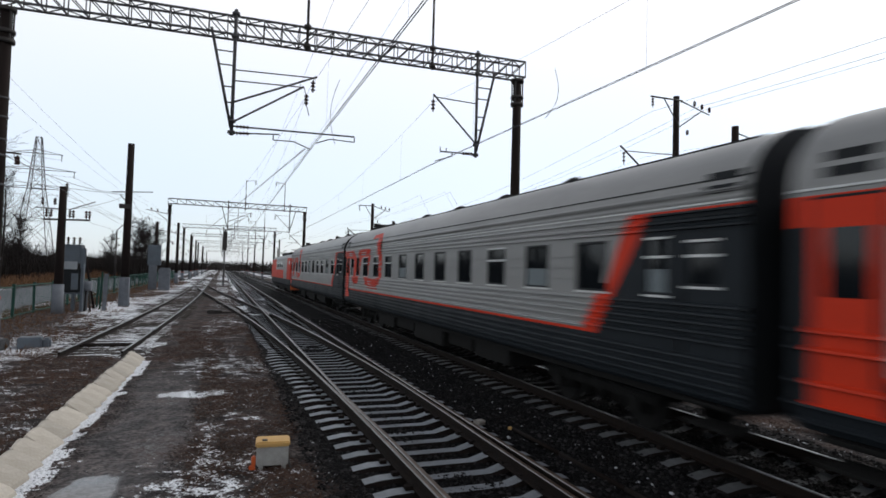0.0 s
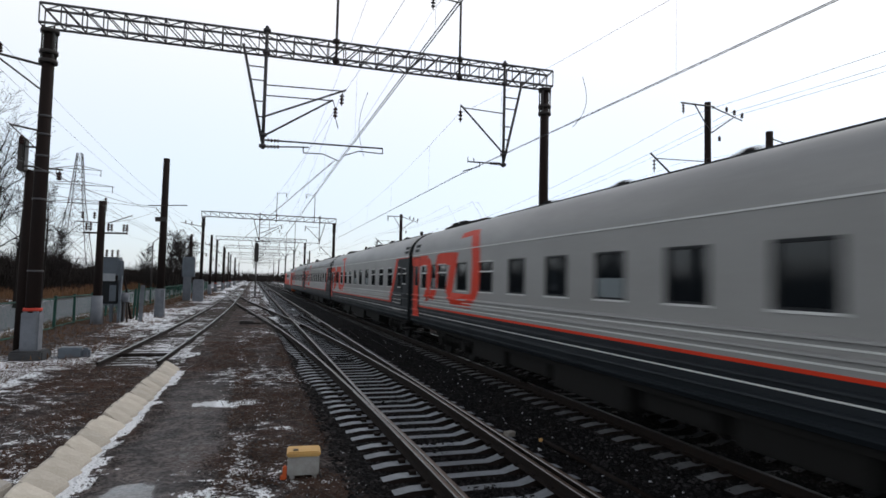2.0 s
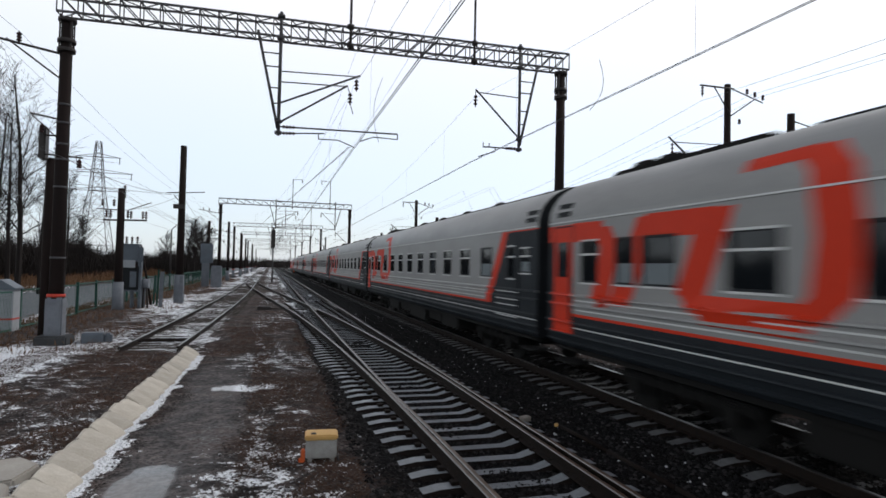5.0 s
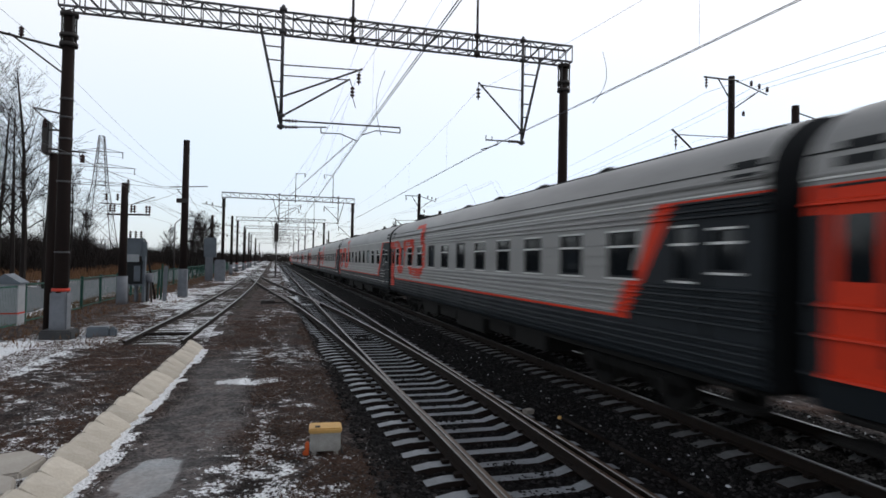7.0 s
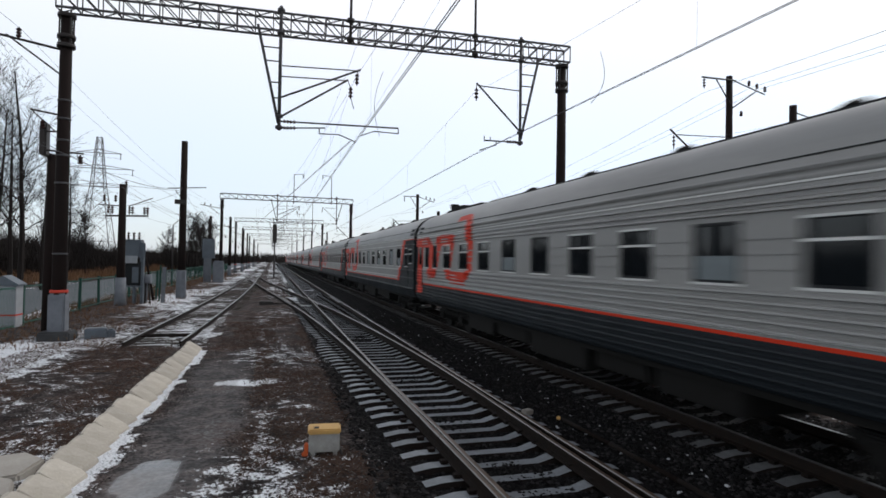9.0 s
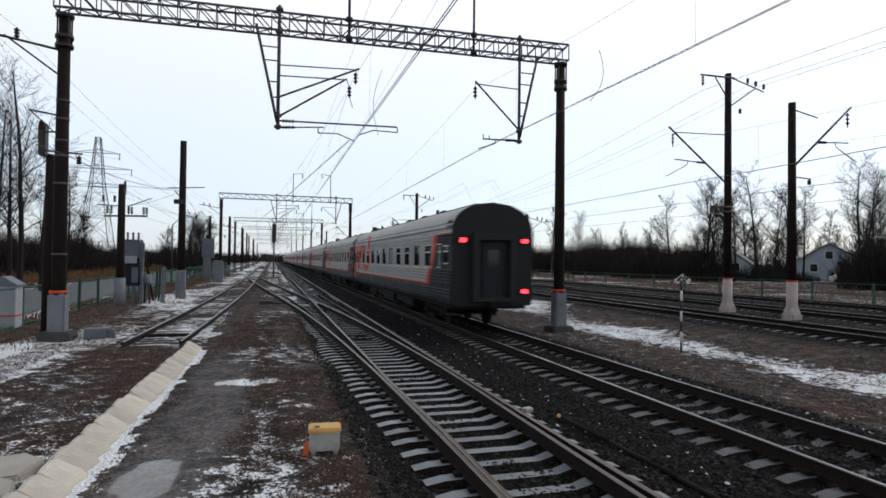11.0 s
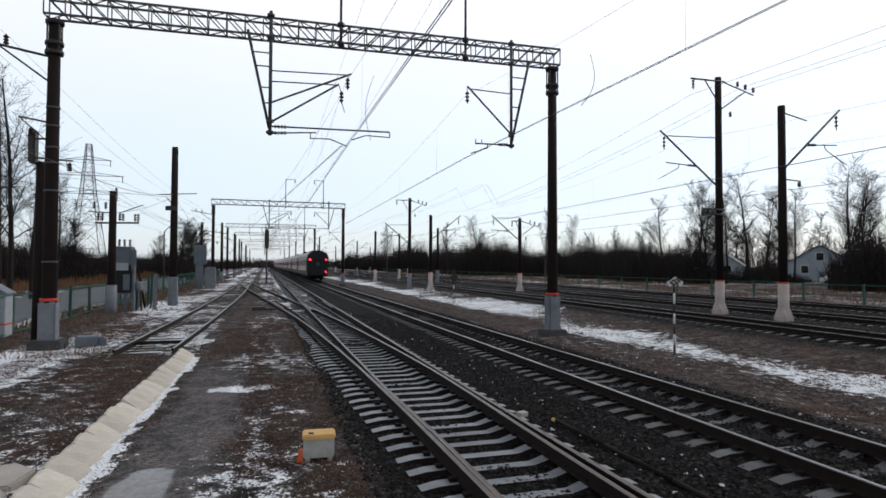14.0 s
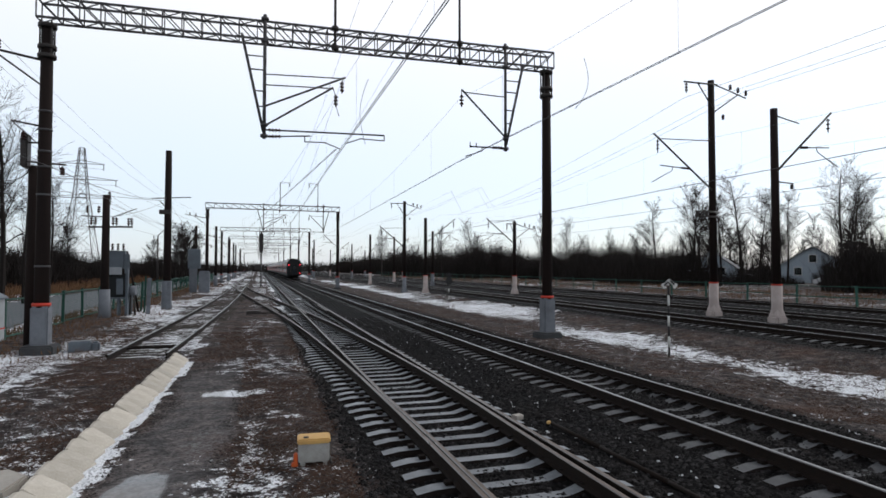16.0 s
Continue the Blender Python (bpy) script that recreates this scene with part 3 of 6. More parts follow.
def gantry(y, xl, xr, zl, zr, zfoot, detail=True):
    g = thing("gantry", "steel lattice gantry on two dark concrete masts over the tracks", "gantry", "overhead line gantries", pose(0, y, 0))
    for x, z, foot in ((xl, zl, zfoot[0]), (xr, zr, zfoot[1])):
        bm = bmesh.new()
        mast(bm, x, 0, foot, z, 0.225, 0.17)
        part("mast", bm, "pole", g, "dark wet spun concrete mast")
        gantry_foot(g, x, foot)
        bm = bmesh.new()
        for zz in (z - 1.05, z - 0.75, z - 0.05):
            rod(bm, (x, 0, zz - 0.06), (x, 0, zz + 0.06), 0.27, 0.27, 12)
        for a in range(4):
            c, s = 0.23 * math.cos(a * 1.57 + 0.78), 0.23 * math.sin(a * 1.57 + 0.78)
            rod(bm, (x + c, s, z - 1.1), (x + c, s, z + 0.1), 0.03, 0.03, 4)
        part("mast_head", bm, "dark_steel", g)
    lattice_beam(g, xl - 0.25, xr + 0.22, zl + 0.14, zr + 0.07, bays=30 if detail else 16)
    zb = zl + (zr - zl) * 0.5
    # hanger for the near main track
    a = xl + 6.76
    drop_bracket(g, a, zb + 0.95, 7.1, -1, [
        ("tie_rod", (a, -0.3, 9.4), (a + 2.75, -0.3, 9.5), 0.022),
        ("tie_rod", (a, -0.3, 9.02), (a + 2.4, -0.3, 9.1), 0.022),
        ("bracket_arm", (a, -0.3, 8.25), (a + 2.85, -0.3, 9.55), 0.035),
        ("bracket_arm", (a, -0.3, 7.55), (a + 2.4, -0.3, 9.13), 0.035),
        ("steady_arm", (a, -0.3, 7.42), (a + 4.3, -0.3, 7.5), 0.03),
        ("steady_arm", (a, -0.3, 7.18), (a + 1.6, -0.3, 7.3), 0.025),
        ("steady_arm", (a + 1.4, -0.3, 7.28), (a + 1.4, -0.3, 7.08), 0.02),
        ("steady_arm", (a + 1.4, -0.3, 7.08), (a + 2.1, -0.3, 7.1), 0.02),
        ("steady_arm", (a + 2.1, -0.3, 7.1), (a + 2.7, -0.3, 6.88), 0.02),
        ("steady_arm", (a + 4.3, -0.3, 7.48), (a + 4.3, -0.3, 7.3), 0.02),
        ("steady_arm", (a + 4.3, -0.3, 7.3), (a + 3.4, -0.3, 7.32), 0.02),
        ("steady_arm", (a + 3.4, -0.3, 7.32), (a + 2.9, -0.3, 7.12), 0.02)], detail)
    # hanger for the train's track
    b = xr - 1.96
    drop_bracket(g, b, zb + 0.95, 7.2, 1, [
        ("tie_rod", (b, -0.3, 9.37), (b - 1.8, -0.3, 9.42), 0.022),
        ("bracket_arm", (b, -0.3, 7.75), (b - 1.85, -0.3, 9.52), 0.035),
        ("steady_arm", (b, -0.3, 7.32), (b - 1.5, -0.3, 7.3), 0.028),
        ("steady_arm", (b - 1.0, -0.3, 7.3), (b - 1.0, -0.3, 7.15), 0.02),
        ("steady_arm", (b - 1.5, -0.3, 7.26), (b - 1.5, -0.3, 7.48), 0.018),
        ("steady_arm", (b - 1.25, -0.3, 7.3), (b - 1.25, -0.3, 7.46), 0.018),
        ("link", (b - 1.85, -0.3, 9.5), (b - 1.85, -0.3, 9.22), 0.014),
        ("link", (a + 2.75, -0.3, 9.5), (a + 2.72, -0.3, 9.3), 0.014),
        ("link", (a + 2.4, -0.3, 9.1), (a + 2.5, -0.3, 8.8), 0.014),
        ("link", (a + 2.5, -0.3, 8.5), (a + 2.62, -0.3, 8.1), 0.014),
        ("steady_arm", (b - 1.0, -0.3, 7.15), (b - 1.7, -0.3, 6.9), 0.02)], detail)
    each("insulator", [
        lambda m: insulator(m, (a + 2.72, -0.3, 9.4)), lambda m: insulator(m, (a + 2.5, -0.3, 8.88)), lambda m: insulator(m, (b - 1.85, -0.3, 9.32), 0.5),
        lambda m: rod_insulator(m, (a + 0.15, -0.3, 7.42), (a + 0.6, -0.3, 7.43)), lambda m: rod_insulator(m, (a + 0.15, -0.3, 7.19), (a + 0.6, -0.3, 7.22)),
        lambda m: rod_insulator(m, (b - 0.15, -0.3, 7.32), (b - 0.6, -0.3, 7.31))], "insulator", g)
    # posts above the beam that carry the feeders
    for px, side in ((2.6, 1), (7.42, -1)):
        bm = bmesh.new()
        rod(bm, (px, -0.3, zb - 0.1), (px, -0.3, 13.7), 0.05, 0.045, 8)
        rod(bm, (px, -0.3, 13.6), (px + side * 1.25, -0.3, 13.72), 0.03, 0.03, 6)
        for zz in (zb + 0.05, zb + 0.75):
            rod(bm, (px, -0.3, zz - 0.07), (px, -0.3, zz + 0.07), 0.13, 0.13, 8)
        insulator(bm, (px + side * 1.15, -0.3, 13.65), 0.5)
        part("feeder_post", bm, "dark_steel", g)
    # side arms on the left mast
    each("side_arm", [lambda m, q=q: strut(m, *q, 6) for q in (
        ((xl, 0, zl - 1.2), (xl - 2.6, 0, zl - 0.75), 0.04, 0.04), ((xl, 0, zl - 2.1), (xl - 1.7, 0, zl - 0.85), 0.03, 0.03),
        ((xl, 0, zl - 3.35), (xl - 0.95, 0, zl - 3.2), 0.03, 0.03), ((xl - 0.95, 0, zl - 3.2), (xl - 0.1, 0, zl - 4.0), 0.02, 0.02),
        ((xl - 0.5, 0, zl - 4.5), (xl + 0.6, 0, zl - 4.55), 0.03, 0.03))], "dark_steel", g)
    each("insulator", [lambda m, q=q: insulator(m, q[:3], q[3]) for q in (
        (xl - 1.35, 0, zl - 0.58, 0.36), (xl - 2.05, 0, zl - 0.46, 0.36), (xl - 0.6, 0, zl - 3.5, 0.3), (xl + 0.5, 0, zl - 4.6, 0.3))], "insulator", g)
    return g


big = gantry(22, -6.62, 11.31, 10.45, 10.7, (-0.2, -0.35))
bm = bmesh.new()
mast(bm, -7.09, 0.6, -0.2, 5.9, 0.2, 0.16)
part("stub_mast", bm, "pole", big)
bm = bmesh.new()
box(bm, -7.35, -7.15, 0.1, 0.5, 5.8, 6.9, 0.04)
rod(bm, (-7.2, 0.2, 6.6), (-6.7, 0.1, 6.6), 0.03, 0.03, 6)
part("disconnector", bm, "dark_steel", big)
each("clamp_band", [lambda b, z=z: rod(b, (-6.62, 0, z - 0.03), (-6.62, 0, z + 0.03), 0.232 - z * 0.0035, 0.232 - z * 0.0035, 12) for z in (2.6, 4.9, 5.8, 6.3, 7.0, 7.6)], "steel", big)
gantry(80, -6.2, 10.1, 10.0, 10.0, (-0.2, -0.3), False)
for gy in (118, 150, 190, 240, 300):
    gantry(gy, -6.6, 9.4, 9.4, 9.5, (-0.2, -0.3), False)


def wires(name, label, runs, r=0.011):
    """Strung wires; runs: lists of points."""
    for pts in runs:
        bm = bmesh.new()
        tube(bm, pts, r)
        tagged(part(name, bm, "wire"), label, "overhead wire", "overhead wires")


def sagged(p, q, sag, n=10):
    p, q = Vector(p), Vector(q)
    return [p.lerp(q, i / n) - Vector((0, 0, sag * 4 * (i / n) * (1 - i / n))) for i in range(n + 1)]


def catenary(x_of, spans, z_c, z_m, sag=1.0):
    contact, carrier, drops = [[], []], [[]], []
    for (y0, y1), k in zip(spans, range(99)):
        xa, xb = x_of(y0) + (-0.08 if k % 2 else 0.08), x_of(y1) + (0.08 if k % 2 else -0.08)
        contact[0] += [Vector((xa, y0, z_c)), Vector((xb, y1 - 0.01, z_c))]
        contact[1] += [Vector((xa + 0.05, y0, z_c)), Vector((xb + 0.05, y1 - 0.01, z_c))]
        top = sagged((xa, y0, z_m), (xb, y1, z_m), sag, 14)
        carrier[0] += top[:-1]
        for i in (1, 3, 5, 7, 9, 11, 13):
            p = top[i]
            drops.append([p, Vector((p.x, p.y, z_c))])
    wires("contact_wire", "twin contact wire strung over a track", contact, 0.0105)
    wires("carrier_wire", "sagging carrier wire with droppers over a track", carrier, 0.005)
    bm = bmesh.new()
    for p, q in drops:
        rod(bm, p, q, 0.003, 0.003, 3, cap=False)
    tagged(part("droppers", bm, "wire"), "thin vertical droppers between carrier and contact wire", "overhead wire", kind="stuff")


SPANS = [(-36, 22), (22, 80), (80, 118), (118, 150), (150, 190), (190, 240), (240, 300)]
catenary(straight(2.86), SPANS, 6.83, 9.2, 1.3)
catenary(lambda y: 8.75 if y < 0 else 7.58 if y < 50 else 8.1, SPANS, 6.76, 9.2, 1.3)
catenary(lambda y: diverge(y) if y > 40 else 2.6, [(22, 80), (80, 118), (118, 150)], 6.95, 8.9, 1.2)
wires("feeder_wire", "feeder wires strung along the gantry tops", [
    [p for s in SPANS for p in sagged((x, s[0], z), (x, s[1], z), 0.7)[:-1]] for x, z in ((3.7, 13.15), (6.3, 13.15), (-7.9, 9.8), (-8.9, 9.9), (-7.3, 6.7), (-6.1, 5.7))], 0.006)
# loose loops of jumper wire beside the gantry
for jx, jz, h in ((3.95, 9.8, -2.4),):
    wires("jumper_wire", "slack jumper wire hanging in a curve", [[Vector((jx + 0.45 * math.sin(i / 10 * 3.1) * (1 if jx > 5 else -0.6), 22.4 + i * 0.05, jz + h * i / 10)) for i in range(11)]], 0.009)


wires("jumper_wire", "slack jumper wire hanging beside the contact wire", [[Vector((8.45 + 0.16 * math.sin(i / 10 * 3.0) - 0.3 * (i / 10) ** 3, 14.2, 8.3 - 1.42 * i / 10)) for i in range(11)]], 0.009)


def line_mast(x, y, z0, z1, style, cross=None, cant=None, group="line masts"):
    """A free-standing mast; cross: half-lengths of a top crossarm; cant: side and heights of a cantilever."""
    t = thing("catenary_mast", "dark concrete mast with %s foot beside the tracks" % ("a whitewashed" if style == "pole_white" else "a grey"), "mast", group, pose(x, y, 0))
    bm = bmesh.new()
    mast(bm, 0, 0, z0 + 1.6, z1, 0.2, 0.165)
    part("mast", bm, "pole", t)
    bm = bmesh.new()
    rod(bm, (0, 0, z0 - 0.4), (0, 0, z0 + 1.75), 0.24, 0.235, 8)
    box(bm, -0.33, 0.33, -0.33, 0.33, z0 - 0.5, z0 + 0.34, 0.09)
    vs = [(-0.6, -0.5, z0 + 0.4), (0.6, -0.5, z0 + 0.4), (0.6, 0.5, z0 + 0.4), (-0.6, 0.5, z0 + 0.4)]
    lo = [bm.verts.new((a * 0.42, b * 0.5, z0 + 0.33)) for a, b, c in vs]
    hi = [bm.verts.new((0.17 * (1 if a > 0 else -1), 0.17 * (1 if b > 0 else -1), z0 + 0.62)) for a, b, c in vs]
    for i in range(4):
        bm.faces.new((lo[i], lo[(i + 1) % 4], hi[(i + 1) % 4], hi[i]))
    part("foot", bm, style, t, "painted concrete foot")
    bm = bmesh.new()
    rod(bm, (0, 0, z0 + 1.74), (0, 0, z0 + 1.81), 0.242, 0.242, 14)
    part("band", bm, "band", t)
    if cross:
        bm = bmesh.new()
        l, r = cross
        rod(bm, (-l, -0.25, z1 - 0.3), (0.2, -0.25, z1 - 0.28), 0.045, 0.045, 6)
        rod(bm, (0, -0.25, z1 - 0.28), (r, -0.25, z1 - 0.85), 0.035, 0.035, 6)
        rod(bm, (-l * 0.55, -0.25, z1 - 0.3), (0, -0.25, z1 - 1.75), 0.035, 0.035, 6)
        rod(bm, (r * 0.75, -0.25, z1 - 0.7), (0, -0.25, z1 - 1.75), 0.035, 0.035, 6)
        part("crossarm", bm, "dark_steel", t)
        each("insulator", [lambda m, q=q: insulator(m, q[:3], q[3]) for q in (
            [(-l * 0.93, -0.25, z1 - 0.35, 0.55), (0.55, -0.25, z1 - 1.85, 0.3)] + [(r * k, -0.25, z1 + 0.05 - 0.45 * k, 0.32) for k in (0.5, 0.75, 1.0)])], "insulator", t)
    if cant:
        s, reach, zt, zb = cant
        bm = bmesh.new()
        rod(bm, (0, -0.1, zb), (s * reach, -0.1, zt), 0.05, 0.05, 8)
        part("bracket_arm", bm, "dark_steel", t)
        bm = bmesh.new()
        if s < 0:
            rod(bm, (0, -0.1, zt - 0.15), (s * reach * 0.92, -0.1, zt - 0.25), 0.025, 0.025, 6)
        zz = zb + (zt - zb) * 0.4
        xx = s * reach * 0.4
        rod(bm, (xx, -0.1, zz), (xx + s * 1.9, -0.1, zz + 0.1), 0.028, 0.028, 6)
        rod(bm, (xx + s * 1.1, -0.1, zz + 0.05), (xx + s * 1.15, -0.1, zz - 0.15), 0.02, 0.02, 6)
        rod(bm, (xx + s * 1.15, -0.1, zz - 0.15), (xx + s * 2.4, -0.1, zz - 0.8), 0.022, 0.022, 6)
        part("steady_arm", bm, "dark_steel", t)
        each("insulator", [lambda m: insulator(m, (s * reach * 0.94, -0.1, zt - 0.3), 0.7),
                           lambda m: rod_insulator(m, (xx + s * 0.1, -0.1, zz + 0.01), (xx + s * 0.6, -0.1, zz + 0.03))], "insulator", t)
    return t


line_mast(23.3, 26.1, 0.0, 12.7, "pole_white", (1.95, 2.1), (-1, 3.75, 9.55, 6.65))
m1 = bpy.data.objects["catenary_mast"]
bm = bmesh.new()
for z in (5.3, 5.55):
    rod(bm, (-1.25, -0.22, z), (0.15, -0.22, z), 0.05, 0.05, 6)
for x1 in (-1.2, -0.6):
    box(bm, x1 - 0.05, x1 + 0.05, -0.3, -0.14, 5.25, 5.6, 0.01)
part("switch_arm", bm, "dark_steel", m1)
m2 = line_mast(23.25, 22.0, 0.0, 10.1, "pole_white", None, (1, 3.45, 10.15, 7.1))
bm = bmesh.new()
rod(bm, (0, -0.2, 9.7), (1.3, -0.2, 9.45), 0.03, 0.03, 6)
rod(bm, (0, -0.2, 6.6), (0.9, -0.2, 6.55), 0.03, 0.03, 6)
insulator(bm, (0.8, -0.2, 6.55), 0.25)
part("side_arm", bm, "dark_steel", m2)
line_mast(15.9, 66, -0.2, 10.2, "pole_grey", (1.7, 1.9), (-1, 2.9, 7.3, 4.9))
line_mast(17.0, 61, 0.0, 7.9, "pole_white", None, (1, 3.3, 7.9, 5.2))
line_mast(24.2, 54, 0.0, 7.2, "pole_white", (1.0, 2.0), (-1, 3.0, 7.4, 4.9))
for fx, fy, fz in ((17.2, 95, 8), (24.5, 110, 8.5), (24.5, 84, 8), (14, 110, 9), (17.5, 140, 9), (24, 160, 9), (14, 160, 10), (24, 210, 9), (17, 200, 9), (31, 130, 8), (31, 180, 8)):
    line_mast(fx, fy, 0.0, fz, "pole_white" if int(fy) % 4 else "pole_grey", None, (1 if fx > 16 else -1, 2.8, fz - 0.3, fz - 2.8))
RSP = [(-30, 24), (24, 64), (64, 110), (110, 160), (160, 210)]
for fx in FAR_TRACKS:
    catenary(straight(fx), RSP, 6.5, 8.6, 1.0)
wires("feeder_wire", "feeder wires strung on the mast tops", [
    [p for s in ((-40, 26), (26, 66), (66, 120), (120, 200)) for p in sagged((x, s[0], z), (x, s[1], z - (3 if s[1] == 66 else 0)), 0.6)[:-1]] for x, z in ((21.5, 11.6), (25.3, 12.2), (24.6, 12.2))], 0.011)


# ---- the train ----
LEN = 26.1
HALF = 1.55


def shell_x(z):
    """Half-width of the coach shell at a height over the rails."""
    if z < 1.2:
        return HALF - 0.10 * ((1.2 - z) / 0.3) ** 2
    if z < 3.58:
        return HALF
    a = min(1.0, (z - 3.58) / 1.09)
    return HALF * math.sqrt(max(0.0, 1 - a ** 2.3)) if a < 1 else 0.0


RIBS = {
    "ribbed": (1.0, 1.12, 1.24, 1.36, 1.48, 1.72, 1.84, 1.96, 2.08, 2.2, 3.28, 3.38, 3.5, 3.62, 3.74),
    "smooth": (1.02, 1.2, 1.45, 1.82, 2.02),
    "seamed": (1.3, 1.76, 2.12, 3.3, 3.62),
}
PIER_RIBS = (2.52, 2.72, 2.92)


def coach(style, seed, m):
    """A passenger coach; its front (the way it runs) is at y = 0, its rear at -LEN."""
    rnd = random.Random(seed)
    names = {"ribbed": "corrugated grey passenger coach with red and slate livery", "smooth": "smooth-sided grey passenger coach with red and slate livery",
             "seamed": "grey passenger coach with seamed sides and red livery"}
    t = thing("passenger_coach", names[style], "train coach", "coaches of the train", m)
    first, pitch = (3.8, 2.0) if style == "smooth" else (4.45, 1.95)
    win = [(first + pitch * k, first + 0.94 + pitch * k) for k in range(10)]
    small = [(1.75, 2.4), (3.0, 3.6)]
    z0w, z1w = 2.3, 3.17
    cols = [(0.32, 0.32), (0.52, 0.52), (1.42, 1.42)] + [(u, u) for w in small + win for u in w]
    cols += [(u, u) for u in (23.9, 24.4, 24.75, 25.35)]

    def col_u(c, z):
        k = min(1, max(0, (z - 1.6) / 1.9))
        return c[0] + (c[1] - c[0]) * k

    ribs = list(RIBS[style])
    rows = {0.92, 1.58, 1.635, z0w, z1w, 3.52, 3.55, 2.45, 3.1}
    out = {}
    for r in ribs:
        for dz, dx in ((-0.026, 0.0), (-0.018, 0.055), (0.012, 0.046), (0.038, 0.0)):
            rows.add(round(r + dz, 4))
            out[round(r + dz, 4)] = dx
    k = 3.6
    while k < 4.65:
        rows.add(round(k, 3))
        k += 0.07
    rows.add(4.67)
    zs = sorted(rows)
    clean = [zs[0]]
    for z in zs[1:]:
        if z - clean[-1] > 0.006:
            clean.append(z)
    zs = clean
    px = lambda z: shell_x(z) + out.get(z, 0.0)
    paint = {"coach_light": 0, "coach_dark": 1, "coach_red": 2, "coach_roof": 3, "coach_white": 4, "coach_end": 5}
    d0, d1 = (22.2, 23.5), (22.65, 23.95)
    openings = [(a, b, z0w, z1w) for a, b in win + small] + [(23.9, 24.4, z0w, z1w), (24.75, 25.35, 2.45, 3.1)]

    def colour(u, z, c):
        if z > 3.66:
            return "coach_roof"
        if 0.52 < u < 1.42 and 1.2 < z < 3.52:
            return "coach_red"
        if u < 1.42:
            return "coach_red" if 3.15 < z < 3.52 else ("coach_dark" if z < 3.15 else "coach_light")
        diag0, diag1 = col_u(d0, z), col_u(d1, z)
        if 1.58 < z < 3.52 and diag0 < u < diag1:
            return "coach_red"
        if z < 3.52 and u > (diag1 if z > 1.58 else 22.4):
            return "coach_dark"
        if 3.52 <= z <= 3.56 and u > 23.4:
            return "coach_red"
        if 1.58 <= z <= 1.635:
            return "coach_red"
        if z < 1.58:
            return "coach_dark"
        return "coach_light"

    bm = bmesh.new()
    cols = [(0.3, 0.3)] + sorted(set(cols), key=lambda c: (c[0] + c[1]) / 2) + [(25.8, 25.8)]
    order = [c for c in cols if c[0] == c[1]]
    for side in (-1, 1):
        grid = []
        for z in zs:
            us = sorted(set([c[0] for c in order] + ([col_u(d0, z), col_u(d1, z)])))
            grid.append(us)
        for j in range(len(zs) - 1):
            za, zb = zs[j], zs[j + 1]
            zm = (za + zb) / 2
            plain = side > 0 or zm > 3.56
            if plain:
                ua = ub = [0.3, 25.8]
            else:
                fixed = [c[0] for c in order]
                ua = fixed + [col_u(d0, za), col_u(d1, za)]
                ub = fixed + [col_u(d0, zb), col_u(d1, zb)]
                idx = sorted(range(len(ua)), key=lambda i: ua[i] + ub[i])
                ua, ub = sorted(ua), sorted(ub)
            for i in range(len(ua) - 1):
                um = (ua[i] + ua[i + 1] + ub[i] + ub[i + 1]) / 4
                if not plain and any(a < um < b and lo < zm < hi for a, b, lo, hi in openings):
                    continue
                if max(ua[i + 1] - ua[i], ub[i + 1] - ub[i]) < 1e-4:
                    continue
                q = [bm.verts.new((side * px(za), -ua[i], za)), bm.verts.new((side * px(za), -ua[i + 1], za)),
                     bm.verts.new((side * px(zb), -ub[i + 1], zb)), bm.verts.new((side * px(zb), -ub[i], zb))]
                f = bm.faces.new(q if side < 0 else q[::-1])
                f.material_index = paint[colour(um, zm, None)]
                f.smooth = zm > 3.58
    bmesh.ops.remove_doubles(bm, verts=bm.verts, dist=0.0005)
    # end walls
    for y, mi in ((-0.3, 5), (-25.8, 5)):
        ring = [(x * shell_x(z), y, z) for x, zz in ((-1, zs), (1, zs[::-1])) for z in zz]
        vs = []
        for c in ring:
            if not vs or (Vector(c) - vs[-1].co).length > 1e-4:
                vs.append(bm.verts.new(c))
        f = bm.faces.new(vs if y < -1 else vs[::-1])
        f.material_index = mi
    part("body", bm, list(paint), t)
    # ribs between the windows
    if style != "smooth":
        for a, b in zip([3.6] + [w[1] for w in win[:-1]], [w[0] for w in win]):
            each("pier_rib", [lambda m, a=a, b=b, z=z: box(m, -HALF - 0.02, -HALF + 0.01, -b + 0.06, -a - 0.06, z - 0.016, z + 0.016)
                              for z in (PIER_RIBS if style == "ribbed" else (2.55, 2.85))], "coach_light", t)
    # light trim lines
    bm = bmesh.new()
    for z in ((1.72, 1.92) if style == "smooth" else (1.69,)):
        box(bm, -HALF - 0.012, -HALF + 0.01, -22.2, -1.5, z - 0.012, z + 0.012)
    if style == "smooth":
        for z in (1.3, 1.6, 1.75, 1.95):
            box(bm, -HALF - 0.014, -HALF + 0.01, -24.6, -23.1, z - 0.012, z + 0.012)
        box(bm, -HALF - 0.012, -HALF + 0.01, -25.7, -1.5, 1.33, 1.352)
    box(bm, -shell_x(3.6) - 0.02, -shell_x(3.6) + 0.02, -25.78, -0.32, 3.575, 3.6)
    part("trim_line", bm, "coach_white", t, "pale trim line")
